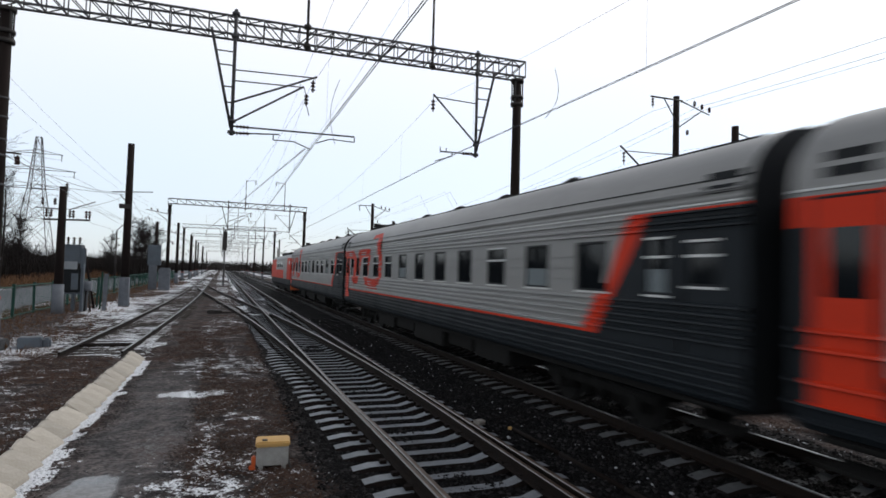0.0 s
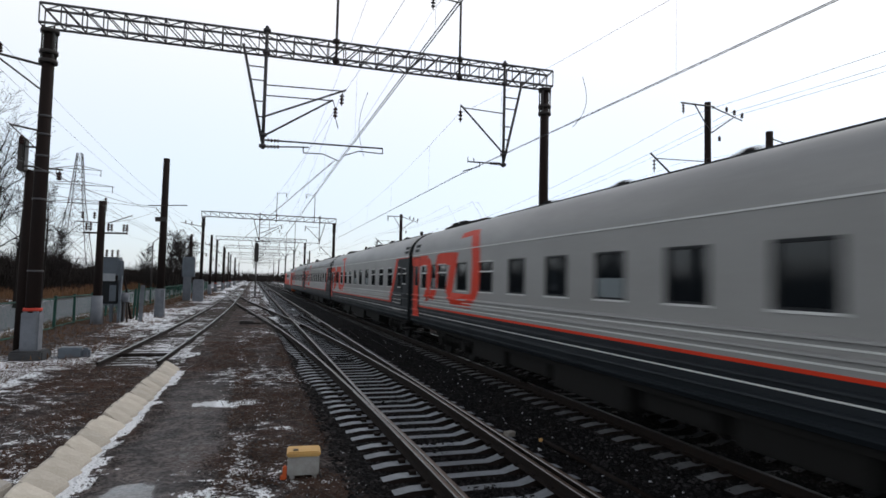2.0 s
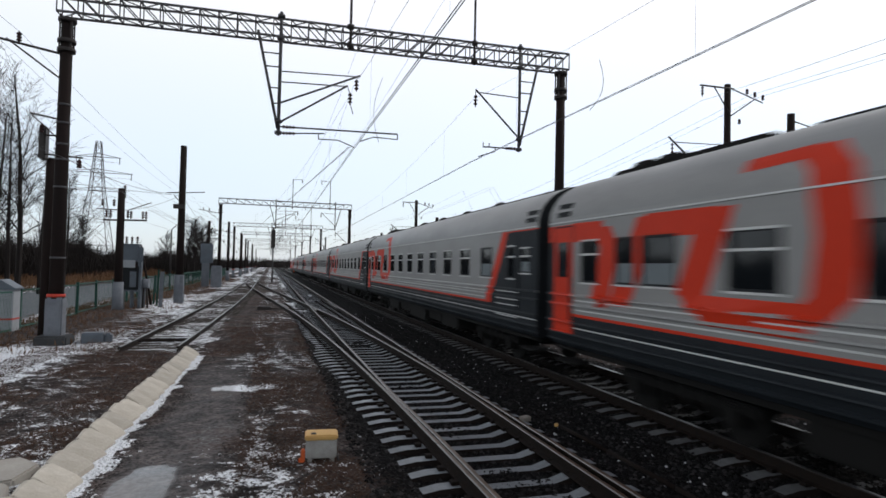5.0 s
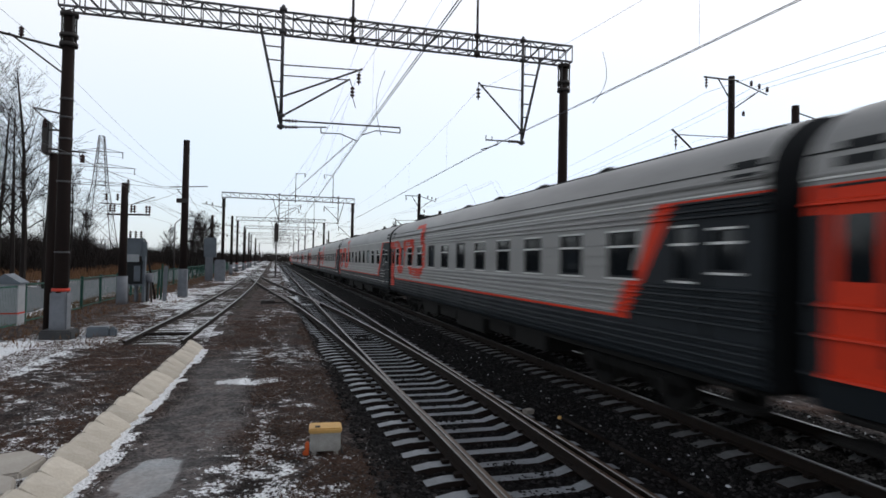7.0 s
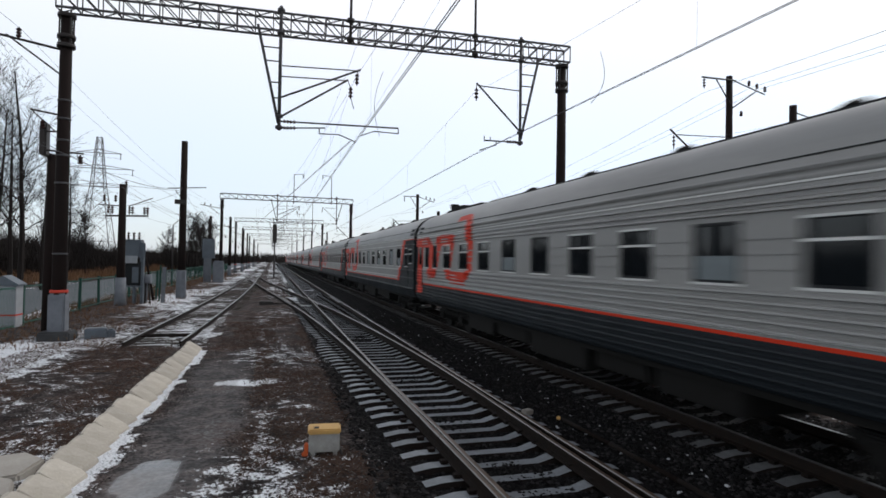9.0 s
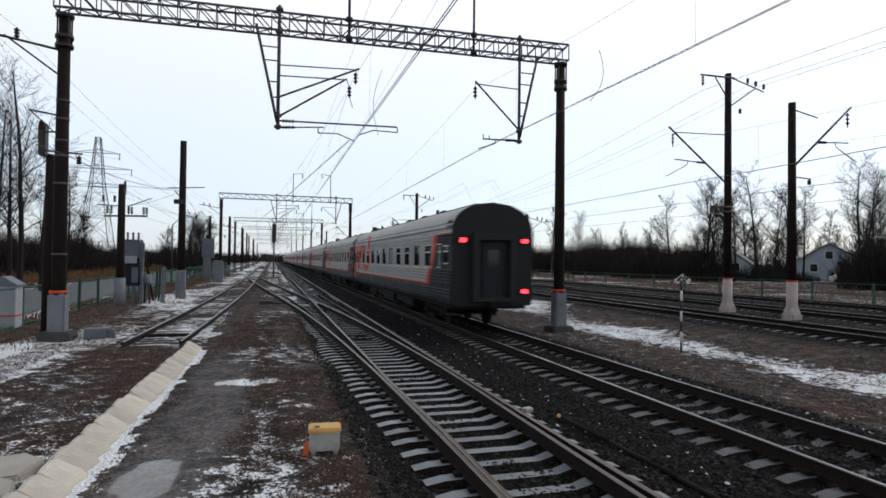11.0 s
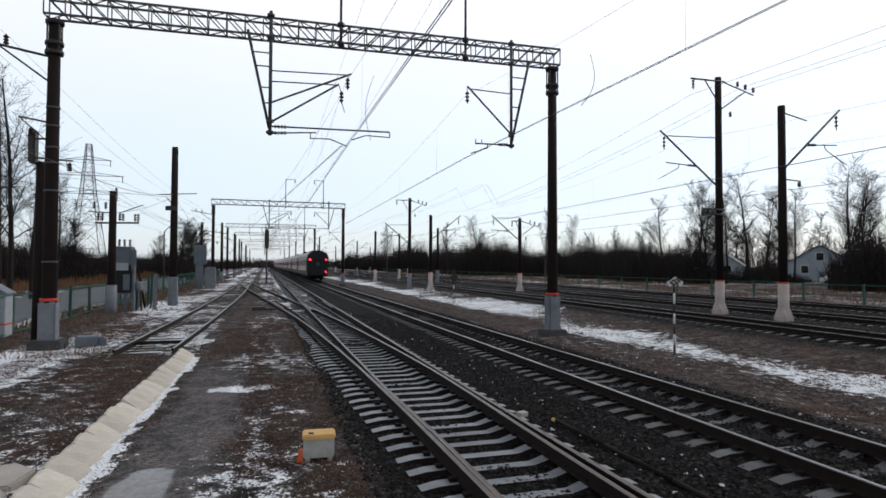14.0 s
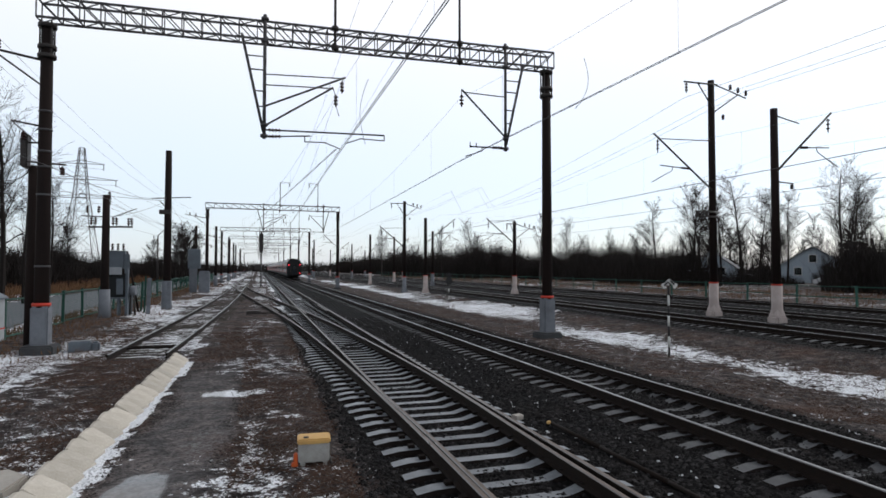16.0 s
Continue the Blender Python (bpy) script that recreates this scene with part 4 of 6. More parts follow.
    # windows
    for i, (a, b, lo, hi) in enumerate(openings):
        bm = bmesh.new()
        for q in ((a, a + 0.045, lo, hi), (b - 0.045, b, lo, hi), (a, b, lo, lo + 0.045), (a, b, hi - 0.045, hi)):
            box(bm, -HALF - 0.008, -HALF + 0.06, -q[1], -q[0], q[2], q[3])
        wf = part("window", bm, "coach_end", t, "dark-framed coach window")
        bm = bmesh.new()
        box(bm, -HALF + 0.035, -HALF + 0.045, -b + 0.02, -a - 0.02, lo + 0.02, hi - 0.02)
        part("pane", bm, "glass", wf)
        kind = rnd.random()
        if kind < 0.45 or a > 23.5:
            bm = bmesh.new()
            zz = lo + (hi - lo) * 0.66
            box(bm, -HALF - 0.012, -HALF + 0.03, -b, -a, zz - 0.02, zz + 0.02)
            box(bm, -HALF - 0.012, -HALF + 0.02, -b, -a, hi - 0.03, hi + 0.005)
            part("bar", bm, "coach_white", wf, "white window bar")
        if kind > 0.72:
            bm = bmesh.new()
            box(bm, -HALF + 0.02, -HALF + 0.03, -b + 0.03, -a - 0.03, lo + 0.03, lo + (hi - lo) * (0.45 if kind < 0.93 else 0.9))
            part("curtain", bm, "curtain", wf, "pale drawn curtain")
        bm = bmesh.new()
        box(bm, -HALF - 0.02, -HALF + 0.01, -b - 0.02, -a + 0.02, lo - 0.03, lo + 0.005)
        part("sill", bm, "coach_white", wf)
    # doors
    bm = bmesh.new()
    for q in ((0.52, 0.55, 1.2, 3.5), (1.39, 1.42, 1.2, 3.5), (0.52, 1.42, 3.47, 3.5)):
        box(bm, -HALF - 0.006, -HALF + 0.02, -q[1], -q[0], q[2], q[3])
    box(bm, -HALF - 0.03, -HALF, -1.34, -1.3, 1.5, 2.4)
    fd = part("door", bm, "coach_end", t, "red entrance door")
    bm = bmesh.new()
    box(bm, -HALF - 0.01, -HALF + 0.01, -1.22, -0.72, 2.4, 3.15, 0.004)
    part("pane", bm, "glass", fd)
    bm = bmesh.new()
    for q in ((24.57, 24.6, 1.2, 3.45), (24.6, 25.6, 3.42, 3.45)):
        box(bm, -HALF - 0.008, -HALF + 0.02, -q[1], -q[0], q[2], q[3])
    box(bm, -HALF - 0.03, -HALF, -24.7, -24.66, 1.5, 2.4)
    part("door", bm, "coach_end", t, "slate grey entrance door")
    # red emblem painted over side and roof edge

    def stroke(pts, w):
        bm = bmesh.new()
        pts = [(1.43 + (u - 1.43) * 0.97, z) for u, z in pts]
        for (ua, za), (ub, zb) in zip(pts, pts[1:]):
            n = max(2, int(abs(zb - za) / 0.03) + 1)
            dl = math.hypot(ub - ua, zb - za)
            flat = abs(ub - ua) > abs(zb - za) * 2.2
            for i in range(n):
                k0, k1 = i / n, (i + 1) / n
                if flat:
                    za0, zb0 = za, zb
                    q = [(ua, za - w / 2 + w * k0), (ub, zb - w / 2 + w * k0), (ub, zb - w / 2 + w * k1), (ua, za - w / 2 + w * k1)]
                else:
                    wide = w * 1.25
                    u0, u1 = ua + (ub - ua) * k0, ua + (ub - ua) * k1
                    q = [(u0 - wide / 2, za + (zb - za) * k0), (u0 + wide / 2, za + (zb - za) * k0), (u1 + wide / 2, za + (zb - za) * k1), (u1 - wide / 2, za + (zb - za) * k1)]
                def clear(u, z):
                    return any(a - 0.01 < u < b + 0.01 and lo - 0.01 < z < hi + 0.01 for a, b, lo, hi in openings)
                # cut each strip at the window edges
                uu = sorted({q[0][0], q[1][0]} | {e for a, b, lo, hi in openings for e in (a, b) if min(q[0][0], q[1][0]) < e < max(q[0][0], q[1][0])})
                for c, d in zip(uu, uu[1:]):
                    um, zm = (c + d) / 2, sum(p[1] for p in q) / 4
                    if clear(um, zm):
                        continue
                    s0 = (c - q[0][0]) / (q[1][0] - q[0][0] or 1)
                    s1 = (d - q[0][0]) / (q[1][0] - q[0][0] or 1)
                    p0 = (q[0][0] + (q[1][0] - q[0][0]) * s0, q[0][1] + (q[1][1] - q[0][1]) * s0)
                    p1 = (q[0][0] + (q[1][0] - q[0][0]) * s1, q[0][1] + (q[1][1] - q[0][1]) * s1)
                    p2 = (q[3][0] + (q[2][0] - q[3][0]) * s1, q[3][1] + (q[2][1] - q[3][1]) * s1)
                    p3 = (q[3][0] + (q[2][0] - q[3][0]) * s0, q[3][1] + (q[2][1] - q[3][1]) * s0)
                    try:
                        bm.faces.new([bm.verts.new((-shell_x(z) - bulge(z), -u, z)) for u, z in (p0, p1, p2, p3)])
                    except ValueError:
                        pass
        bmesh.ops.remove_doubles(bm, verts=bm.verts, dist=0.004)
        bmesh.ops.recalc_face_normals(bm, faces=bm.faces)
        part("emblem_stroke", bm, "coach_red", t, "red painted stroke of the railway emblem")

    def bulge(z):
        for r in ribs:
            if abs(z - r) < 0.035:
                return 0.06
        return 0.007 if style == "smooth" else 0.009

    stroke([(1.43, 3.34), (2.6, 3.32)], 0.4)
    stroke([(2.55, 3.4), (2.85, 3.0), (2.5, 2.0)], 0.5)
    stroke([(2.75, 2.0), (2.4, 1.9)], 0.25)
    stroke([(3.15, 1.9), (4.1, 3.5)], 0.54)
    stroke([(4.0, 3.34), (5.8, 3.32)], 0.4)
    stroke([(5.75, 3.5), (5.15, 2.2)], 0.54)
    stroke([(5.1, 2.35), (5.5, 1.9)], 0.5)
    stroke([(5.4, 2.0), (7.3, 1.98)], 0.44)
    stroke([(7.2, 1.95), (7.62, 2.3), (7.72, 3.0), (7.62, 3.8), (7.3, 4.12)], 0.5)
    stroke([(6.2, 4.02), (7.35, 4.06)], 0.18)
    # roof fittings
    each("roof_vent", [lambda b, u=u: box(b, -0.5, 0.5, -u - 0.35, -u + 0.35, 4.6, 4.82, 0.08) for u in (2.2, 3.0)] +
         [lambda b: box(b, -0.5, 0.5, -5.5, -1.2, 4.45, 4.72, 0.05), ] + ([lambda b: rod(b, (-0.25, -1.6, 4.55), (-0.25, -1.6, 4.98), 0.12, 0.2, 10)] if style == "ribbed" else []) +
         [lambda b, u=u: lathe(b, (0, -u, 4.62), [(0.18, 0), (0.18, 0.12), (0.28, 0.13), (0.1, 0.24)], 10) for u in (9, 12.5, 16, 19.5)], "under", t, "sooty roof vent")
    bm = bmesh.new()
    box(bm, -0.42, -0.34, -25.0, -6.2, 4.58, 4.68, 0.01)
    box(bm, 0.34, 0.42, -25.0, -6.2, 4.58, 4.68, 0.01)
    box(bm, -0.4, 0.4, -25.0, -6.2, 4.665, 4.69, 0.008)
    part("roof_walkway", bm, "coach_end", t, "dark walkway along the roof")
    if style != "smooth":
        bm = bmesh.new()
        box(bm, -shell_x(3.9) - 0.018, -shell_x(3.9) + 0.03, -25.78, -0.32, 3.893, 3.909)
        part("gutter", bm, "coach_end", t, "dark rain gutter")
    each("roof_louvre", [lambda b, u=u, z=z: box(b, -shell_x(z) - 0.02, -shell_x(z) + 0.04, -u - 0.45, -u + 0.1, z - 0.055, z + 0.055) for u in (0.8, 25.2) for z in (3.76, 3.94)],
         "coach_end", t, "dark louvre at the roof edge")
    # gangway bellows
    for y0, y1 in ((-0.3, 0.0), (-LEN, -25.8)):
        bm = bmesh.new()
        for k in range(4):
            ya, yb = y0 + (y1 - y0) * k / 4 + 0.01, y0 + (y1 - y0) * (k + 1) / 4 - 0.01
            for q in ((-0.82, -0.6, 1.1, 3.55), (0.6, 0.82, 1.1, 3.55), (-0.82, 0.82, 3.3, 3.55), (-0.82, 0.82, 1.1, 1.25)):
                box(bm, q[0], q[1], ya, yb, q[2], q[3])
        part("gangway", bm, "rubber", t, "black rubber gangway bellows")
    # rear wall door and lamps
    bm = bmesh.new()
    box(bm, -0.42, 0.42, -25.86, -25.8, 1.25, 3.2, 0.01)
    gd = part("gangway_door", bm, "coach_dark", t, "grey gangway door")
    bm = bmesh.new()
    box(bm, -0.22, 0.22, -25.875, -25.858, 2.3, 2.95, 0.01)
    part("pane", bm, "glass", gd)
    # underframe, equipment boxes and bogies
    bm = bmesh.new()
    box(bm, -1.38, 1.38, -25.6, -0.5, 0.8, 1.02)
    # boxes enlarged and packed between the bogies to block light under the coach
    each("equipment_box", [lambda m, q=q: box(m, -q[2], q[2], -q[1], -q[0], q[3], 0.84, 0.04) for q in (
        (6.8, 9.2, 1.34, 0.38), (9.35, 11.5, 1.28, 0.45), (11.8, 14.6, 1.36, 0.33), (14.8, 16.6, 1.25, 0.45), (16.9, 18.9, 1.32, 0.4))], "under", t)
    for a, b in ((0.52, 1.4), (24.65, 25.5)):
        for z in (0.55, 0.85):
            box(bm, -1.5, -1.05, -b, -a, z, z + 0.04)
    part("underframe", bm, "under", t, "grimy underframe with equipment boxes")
    for uc in (4.2, 21.9):
        bm = bmesh.new()
        for s in (-1, 1):
            box(bm, s * 1.0 - 0.08, s * 1.0 + 0.08, -uc - 1.75, -uc + 1.75, 0.5, 0.68, 0.03)
            for du in (-1.2, 1.2):
                box(bm, s * 1.02 - 0.13, s * 1.02 + 0.13, -uc + du - 0.18, -uc + du + 0.18, 0.32, 0.62, 0.03)
            for du in (-0.75, -0.25, 0.25, 0.75):
                rod(bm, (s * 1.02, -uc + du, 0.34), (s * 1.02, -uc + du, 0.84), 0.1, 0.1, 8)
        box(bm, -1.0, 1.0, -uc - 0.3, -uc + 0.3, 0.45, 0.8, 0.03)
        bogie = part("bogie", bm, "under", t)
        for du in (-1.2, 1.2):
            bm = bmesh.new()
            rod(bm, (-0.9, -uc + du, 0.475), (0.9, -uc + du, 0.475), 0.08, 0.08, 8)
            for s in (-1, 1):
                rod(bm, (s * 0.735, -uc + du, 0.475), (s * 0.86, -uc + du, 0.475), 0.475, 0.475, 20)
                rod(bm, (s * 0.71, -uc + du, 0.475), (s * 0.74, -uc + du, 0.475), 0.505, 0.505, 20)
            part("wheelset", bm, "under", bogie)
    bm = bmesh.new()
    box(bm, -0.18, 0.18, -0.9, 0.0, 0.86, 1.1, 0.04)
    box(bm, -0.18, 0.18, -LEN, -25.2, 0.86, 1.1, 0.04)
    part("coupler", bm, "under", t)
    return t


def locomotive(m):
    t = thing("locomotive", "red and grey electric locomotive with raised roof gear", "locomotive", "", m)
    paint = ["coach_red", "coach_light", "coach_dark", "coach_roof"]
    bm = bmesh.new()
    prof = [(1.35, 0.75), (1.5, 0.95), (1.55, 1.5), (1.55, 2.4), (1.5, 3.6), (1.2, 3.95), (0.0, 4.05)]
    ends = [(0.0, 0.3), (0.35, 0.0), (2.9, 0.0), (6.5, 0.0), (15.4, 0.0), (18.6, 0.0), (21.6, 0.0), (22.0, 0.3)]
    rows = []
    for u, pinch in ends:
        half = [(-(a - (pinch if z > 2.3 else pinch * 0.4)), -u - (0.0 if pinch == 0 else (0.25 if u < 5 else -0.25) * max(0, z - 2.3)), z) for a, z in prof]
        rows.append([bm.verts.new(c) for c in half] + [bm.verts.new((-c[0], c[1], c[2])) for c in half[-2::-1]])
    for j, (a, b) in enumerate(zip(rows, rows[1:])):
        for i in range(len(a) - 1):
            f = bm.faces.new((a[i], b[i], b[i + 1], a[i + 1]))
            low = i in (0, 1, len(a) - 2, len(a) - 3)
            f.material_index = 3 if i in (4, 5, 6, 7) else 2 if low else (0 if j in (0, 1, 2, 5, 6) or i == 2 and j == 3 else 1)
    bm.faces.new(rows[0][::-1]).material_index = 0
    bm.faces.new(rows[-1]).material_index = 0
    bmesh.ops.recalc_face_normals(bm, faces=bm.faces)
    part("body", bm, paint, t)
    bm = bmesh.new()
    for u in (0.9, 20.4):
        box(bm, -1.53, -1.45, -u - 0.8, -u, 2.5, 3.3, 0.02)
    for u in (7.0, 9.0, 11.0, 13.0):
        box(bm, -1.54, -1.5, -u - 1.2, -u, 2.7, 3.3, 0.02)
    box(bm, -1.0, 1.0, -21.95, -21.6, 2.6, 3.4, 0.04)
    part("window", bm, "glass", t)
    bm = bmesh.new()
    box(bm, -0.9, 0.9, -16, -6, 4.0, 4.3, 0.1)
    for u in (4.0, 18.0):
        rod(bm, (-0.6, -u, 4.1), (-0.6, -u + 1.6, 4.5), 0.03, 0.03, 6)
        rod(bm, (0.6, -u, 4.1), (0.6, -u + 1.6, 4.5), 0.03, 0.03, 6)
        rod(bm, (-0.9, -u + 1.6, 4.5), (0.9, -u + 1.6, 4.5), 0.04, 0.04, 6)
    for u in (5.2, 6.6, 15.5, 16.8):
        rod(bm, (0.0, -u, 4.05), (0.0, -u, 4.45), 0.1, 0.06, 8)
    part("roof_gear", bm, "under", t, "dark roof equipment and folded pantographs")
    bm = bmesh.new()
    box(bm, -1.3, 1.3, -21.5, -0.5, 0.5, 0.9, 0.03)
    for uc in (3.6, 11.0, 18.4):
        box(bm, -1.2, 1.2, -uc - 1.9, -uc + 1.9, 0.3, 0.6, 0.04)
    part("underframe", bm, "under", t)
    for uc in (2.2, 5.0, 9.6, 12.4, 17.0, 19.8):
        bm = bmesh.new()
        for s in (-1, 1):
            rod(bm, (s * 0.735, -uc, 0.6), (s * 0.86, -uc, 0.6), 0.6, 0.6, 20)
        part("wheelset", bm, "under", t)
    bm = bmesh.new()
    box(bm, -1.5, 1.5, -22.05, -21.9, 0.5, 1.3, 0.04)
    part("buffer_beam", bm, "orange", t)
    return t


STYLES = ("ribbed", "ribbed", "smooth", "smooth", "smooth", "smooth", "smooth", "ribbed", "seamed", "ribbed", "ribbed")
train = [locomotive(pose(RUN, 0, 0))]
for k, style in enumerate(STYLES):
    train.append(coach(style, 40 + k, pose(RUN, 0, 0)))
# the last coach carries the tail lamps
for lx, lz in ((-1.17, 3.28), (1.2, 3.28), (1.2, 1.45)):
    bm = bmesh.new()
    box(bm, lx - 0.14, lx + 0.14, -25.9, -25.8, lz - 0.1, lz + 0.1, 0.02)
    hood = part("tail_lamp", bm, "coach_end", train[-1], "red tail lamp in a dark housing")
    bm = bmesh.new()
    box(bm, lx - 0.11, lx + 0.11, -25.915, -25.902, lz - 0.065, lz + 0.065, 0.004)
    part("lens", bm, "tail", hood)


# ---- things beside the tracks ----
# row of cast concrete blocks that edges the path
KERB0, KERB1 = Vector((-2.12, 18.6)), Vector((-2.38, 7.0))
bm = bmesh.new()
prof = ((-0.27, -0.30), (-0.27, 0.0), (-0.235, 0.05), (-0.18, 0.055), (0.13, -0.09), (0.21, -0.15), (0.23, -0.30))
ringv = []
for y, s, drop in ((-0.262, 0.58, 0.035), (-0.25, 0.64, 0.006), (-0.1, 0.8, 0.0), (0.12, 1.0, 0.0), (0.21, 1.04, 0.0), (0.25, 0.96, 0.008), (0.264, 0.76, 0.035)):
    ringv.append([bm.verts.new((x * (0.8 if x > 0 else s), y, z - (drop if z > -0.2 else 0))) for x, z in prof])
for a, b in zip(ringv, ringv[1:]):
    for i in range(len(prof) - 1):
        f = bm.faces.new((a[i], a[i + 1], b[i + 1], b[i]))
        f.smooth = False
bm.faces.new(ringv[0][::-1])
bm.faces.new(ringv[-1])
bmesh.ops.recalc_face_normals(bm, faces=bm.faces)
kerb_me = bpy.data.meshes.new("kerb block")
bm.to_mesh(kerb_me)
bm.free()
kerb_me.materials.append(M["kerb"])
rnd = random.Random(5)
for i in range(23):
    p = KERB0.lerp(KERB1, i / 22)
    ob = tagged(new("kerb_block", kerb_me), "pale cast concrete edging block beside the muddy path", "concrete block", "edging blocks")
    ob.matrix_basis = pose(p.x + rnd.uniform(-0.02, 0.02), p.y, 0.02 + rnd.uniform(-0.015, 0.015), rnd.uniform(-1.5, 1.5), rnd.uniform(-3, 3), rnd.uniform(-2.5, 2.5) - 10)
for sx, sy, sr, rz in ((-3.08, 8.4, 0.42, 12), (-2.98, 7.55, 0.38, 40)):
    bm = bmesh.new()
    n = 6
    lo = [bm.verts.new((sr * math.cos(a) * rnd.uniform(0.9, 1.1), sr * math.sin(a) * rnd.uniform(0.9, 1.1), -0.25)) for a in [2 * math.pi * i / n for i in range(n)]]
    hi = [bm.verts.new((v.co.x * 0.97, v.co.y * 0.97, 0.08 + rnd.uniform(-0.02, 0.02))) for v in lo]
    for i in range(n):
        bm.faces.new((lo[i], lo[(i + 1) % n], hi[(i + 1) % n], hi[i]))
    bm.faces.new(hi)
    bm.faces.new(lo[::-1])
    bmesh.ops.bevel(bm, geom=list(bm.edges), offset=0.025, segments=2, affect="EDGES")
    ob = tagged(part("paving_slab", bm, "slab"), "broken hexagonal pale concrete paving slab", "concrete slab", "hexagonal slabs")
    ob.matrix_basis = pose(sx, sy, -0.07, 5, -3, rz)

# track circuit box
tb = thing("track_box", "grey trackside junction box with a faded yellow lid on legs", "junction box", "", pose(0.76, 8.5, -0.19, 0, 0, -4))
bm = bmesh.new()
box(bm, -0.21, 0.21, -0.15, 0.15, 0.08, 0.33, 0.015)
part("body", bm, "box_body", tb)
bm = bmesh.new()
box(bm, -0.225, 0.225, -0.165, 0.165, 0.33, 0.40, 0.018)
lid = part("lid", bm, "yellow", tb, "faded yellow lid")
bm = bmesh.new()
box(bm, -0.14, -0.07, -0.1, -0.04, 0.398, 0.412, 0.003)
part("hinge", bm, "dark_steel", lid)
for lx in (-0.15, 0.15):
    for ly in (-0.1, 0.1):
        bm = bmesh.new()
        box(bm, lx - 0.03, lx + 0.03, ly - 0.03, ly + 0.03, -0.1, 0.09)
        part("leg", bm, "box_body", tb)
bm = bmesh.new()
box(bm, -0.27, -0.215, -0.13, -0.03, -0.03, 0.2, 0.012)
box(bm, -0.3, -0.25, -0.11, -0.05, -0.08, 0.08, 0.01)
part("conduit", bm, "orange", tb, "orange painted conduit")
bm = bmesh.new()
pts = [Vector((0.96, 8.5, -0.05)), Vector((1.0, 8.3, -0.18)), Vector((1.0, 7.7, -0.2)), Vector((1.04, 6.6, -0.22))]
for p, q in zip(pts, pts[1:]):
    rod(bm, p, q, 0.018, 0.018, 6)
tagged(part("cable", bm, "dark_steel"), "black cable lying in the gravel beside the box", "cable")

# pipe and small debris beside the train's track
bm = bmesh.new()
pts = [Vector((5.08, 9.8, -0.25)), Vector((5.12, 8.2, -0.25)), Vector((5.14, 6.6, -0.25)), Vector((5.15, 5.0, -0.25))]
for p, q in zip(pts, pts[1:]):
    rod(bm, p, q, 0.035, 0.035, 8)
tagged(part("conduit_pipe", bm, "rail_side"), "rusty conduit pipe lying in the ballast", "pipe")
bm = bmesh.new()
box(bm, -0.13, 0.13, -0.06, 0.06, 0, 0.09, 0.012)
ob = tagged(part("concrete_chunk", bm, "slab"), "small loose concrete chunk beside the rail", "debris")
ob.matrix_basis = pose(4.61, 10.2, -0.26, 8, 5, 35)
bm = bmesh.new()
box(bm, -0.07, 0.07, -0.035, 0.035, 0, 0.05, 0.01)
ob = tagged(part("painted_block", bm, "yellow"), "small yellow painted block in the ballast", "debris")
ob.matrix_basis = pose(5.03, 9.75, -0.26, 0, 8, 60)

# concrete trough near the gantry mast
bm = bmesh.new()
box(bm, -0.34, 0.3, -0.24, 0.24, -0.1, 0.3, 0.03)
box(bm, 0.3, 0.54, -0.17, 0.17, -0.1, 0.27, 0.06)
ob = tagged(part("cable_trough", bm, "blue_box"), "grey concrete cable trough on the frozen ground", "trough")
ob.matrix_basis = pose(-5.55, 22.3, -0.15, 0, 0, 6)

# point machine beside the crossover
pm = thing("point_machine", "dark cast-iron point machine beside the crossover", "point machine", "", pose(-0.1, 37, -0.25))
bm = bmesh.new()
box(bm, -0.55, 0.25, -0.3, 0.3, 0.0, 0.28, 0.04)
part("housing", bm, "dark_steel", pm)
bm = bmesh.new()
rod(bm, (0.2, 0.0, 0.12), (2.4, 0.0, 0.08), 0.03, 0.03, 6)
part("throw_rod", bm, "rail_side", pm)


# fences
def fence(x, y0, y1, pitch, h, label, bars, ground_h):
    f = thing("fence", label, "fence", "fences")
    bm = bmesh.new()
    box(bm, -0.06, 0.06, -0.06, 0.06, -0.4, h, 0.01)
    post0 = part("post", bm, "green", f)
    bm = bmesh.new()
    for z in ((h - 0.1,) if bars else (h - 0.08,)):
        box(bm, -0.025, 0.025, 0.06, pitch - 0.06, z - 0.03, z + 0.03)
    rail0 = part("top_rail", bm, "green", f)
    bm = bmesh.new()
    box(bm, -0.025, 0.025, 0.06, pitch - 0.06, (0.25 if bars else h * 0.5) - 0.03, (0.25 if bars else h * 0.5) + 0.03)
    if bars:
        y = 0.15
        while y < pitch - 0.1:
            rod(bm, (0, y, 0.24), (0, y, h - 0.1), 0.005, 0.005, 4)
            y += 0.13
    panel0 = part("bar_panel" if bars else "mid_rail", bm, "green", f)
    if bars:
        panel0["kind"] = "stuff"
    rnd = random.Random(9)
    n = int((y1 - y0) / pitch)
    for i in range(n + 1):
        m = pose(x + rnd.uniform(-0.03, 0.03), y0 + i * pitch, ground_h, rnd.uniform(-1, 1), rnd.uniform(-1.2, 1.2), 0)
        if i == 0:
            post0.matrix_basis = panel0.matrix_basis = rail0.matrix_basis = m
            continue
        for src in (post0, rail0, panel0) if i < n else (post0,):
            ob = new(src.name.split(".")[0], src.data)
            if src is panel0 and bars:
                ob["kind"] = "stuff"
            ob.parent, ob.matrix_basis = f, m


fence(-9.15, 19.2, 150, 3.55, 1.75, "green steel bar fence along the road", True, -0.3)
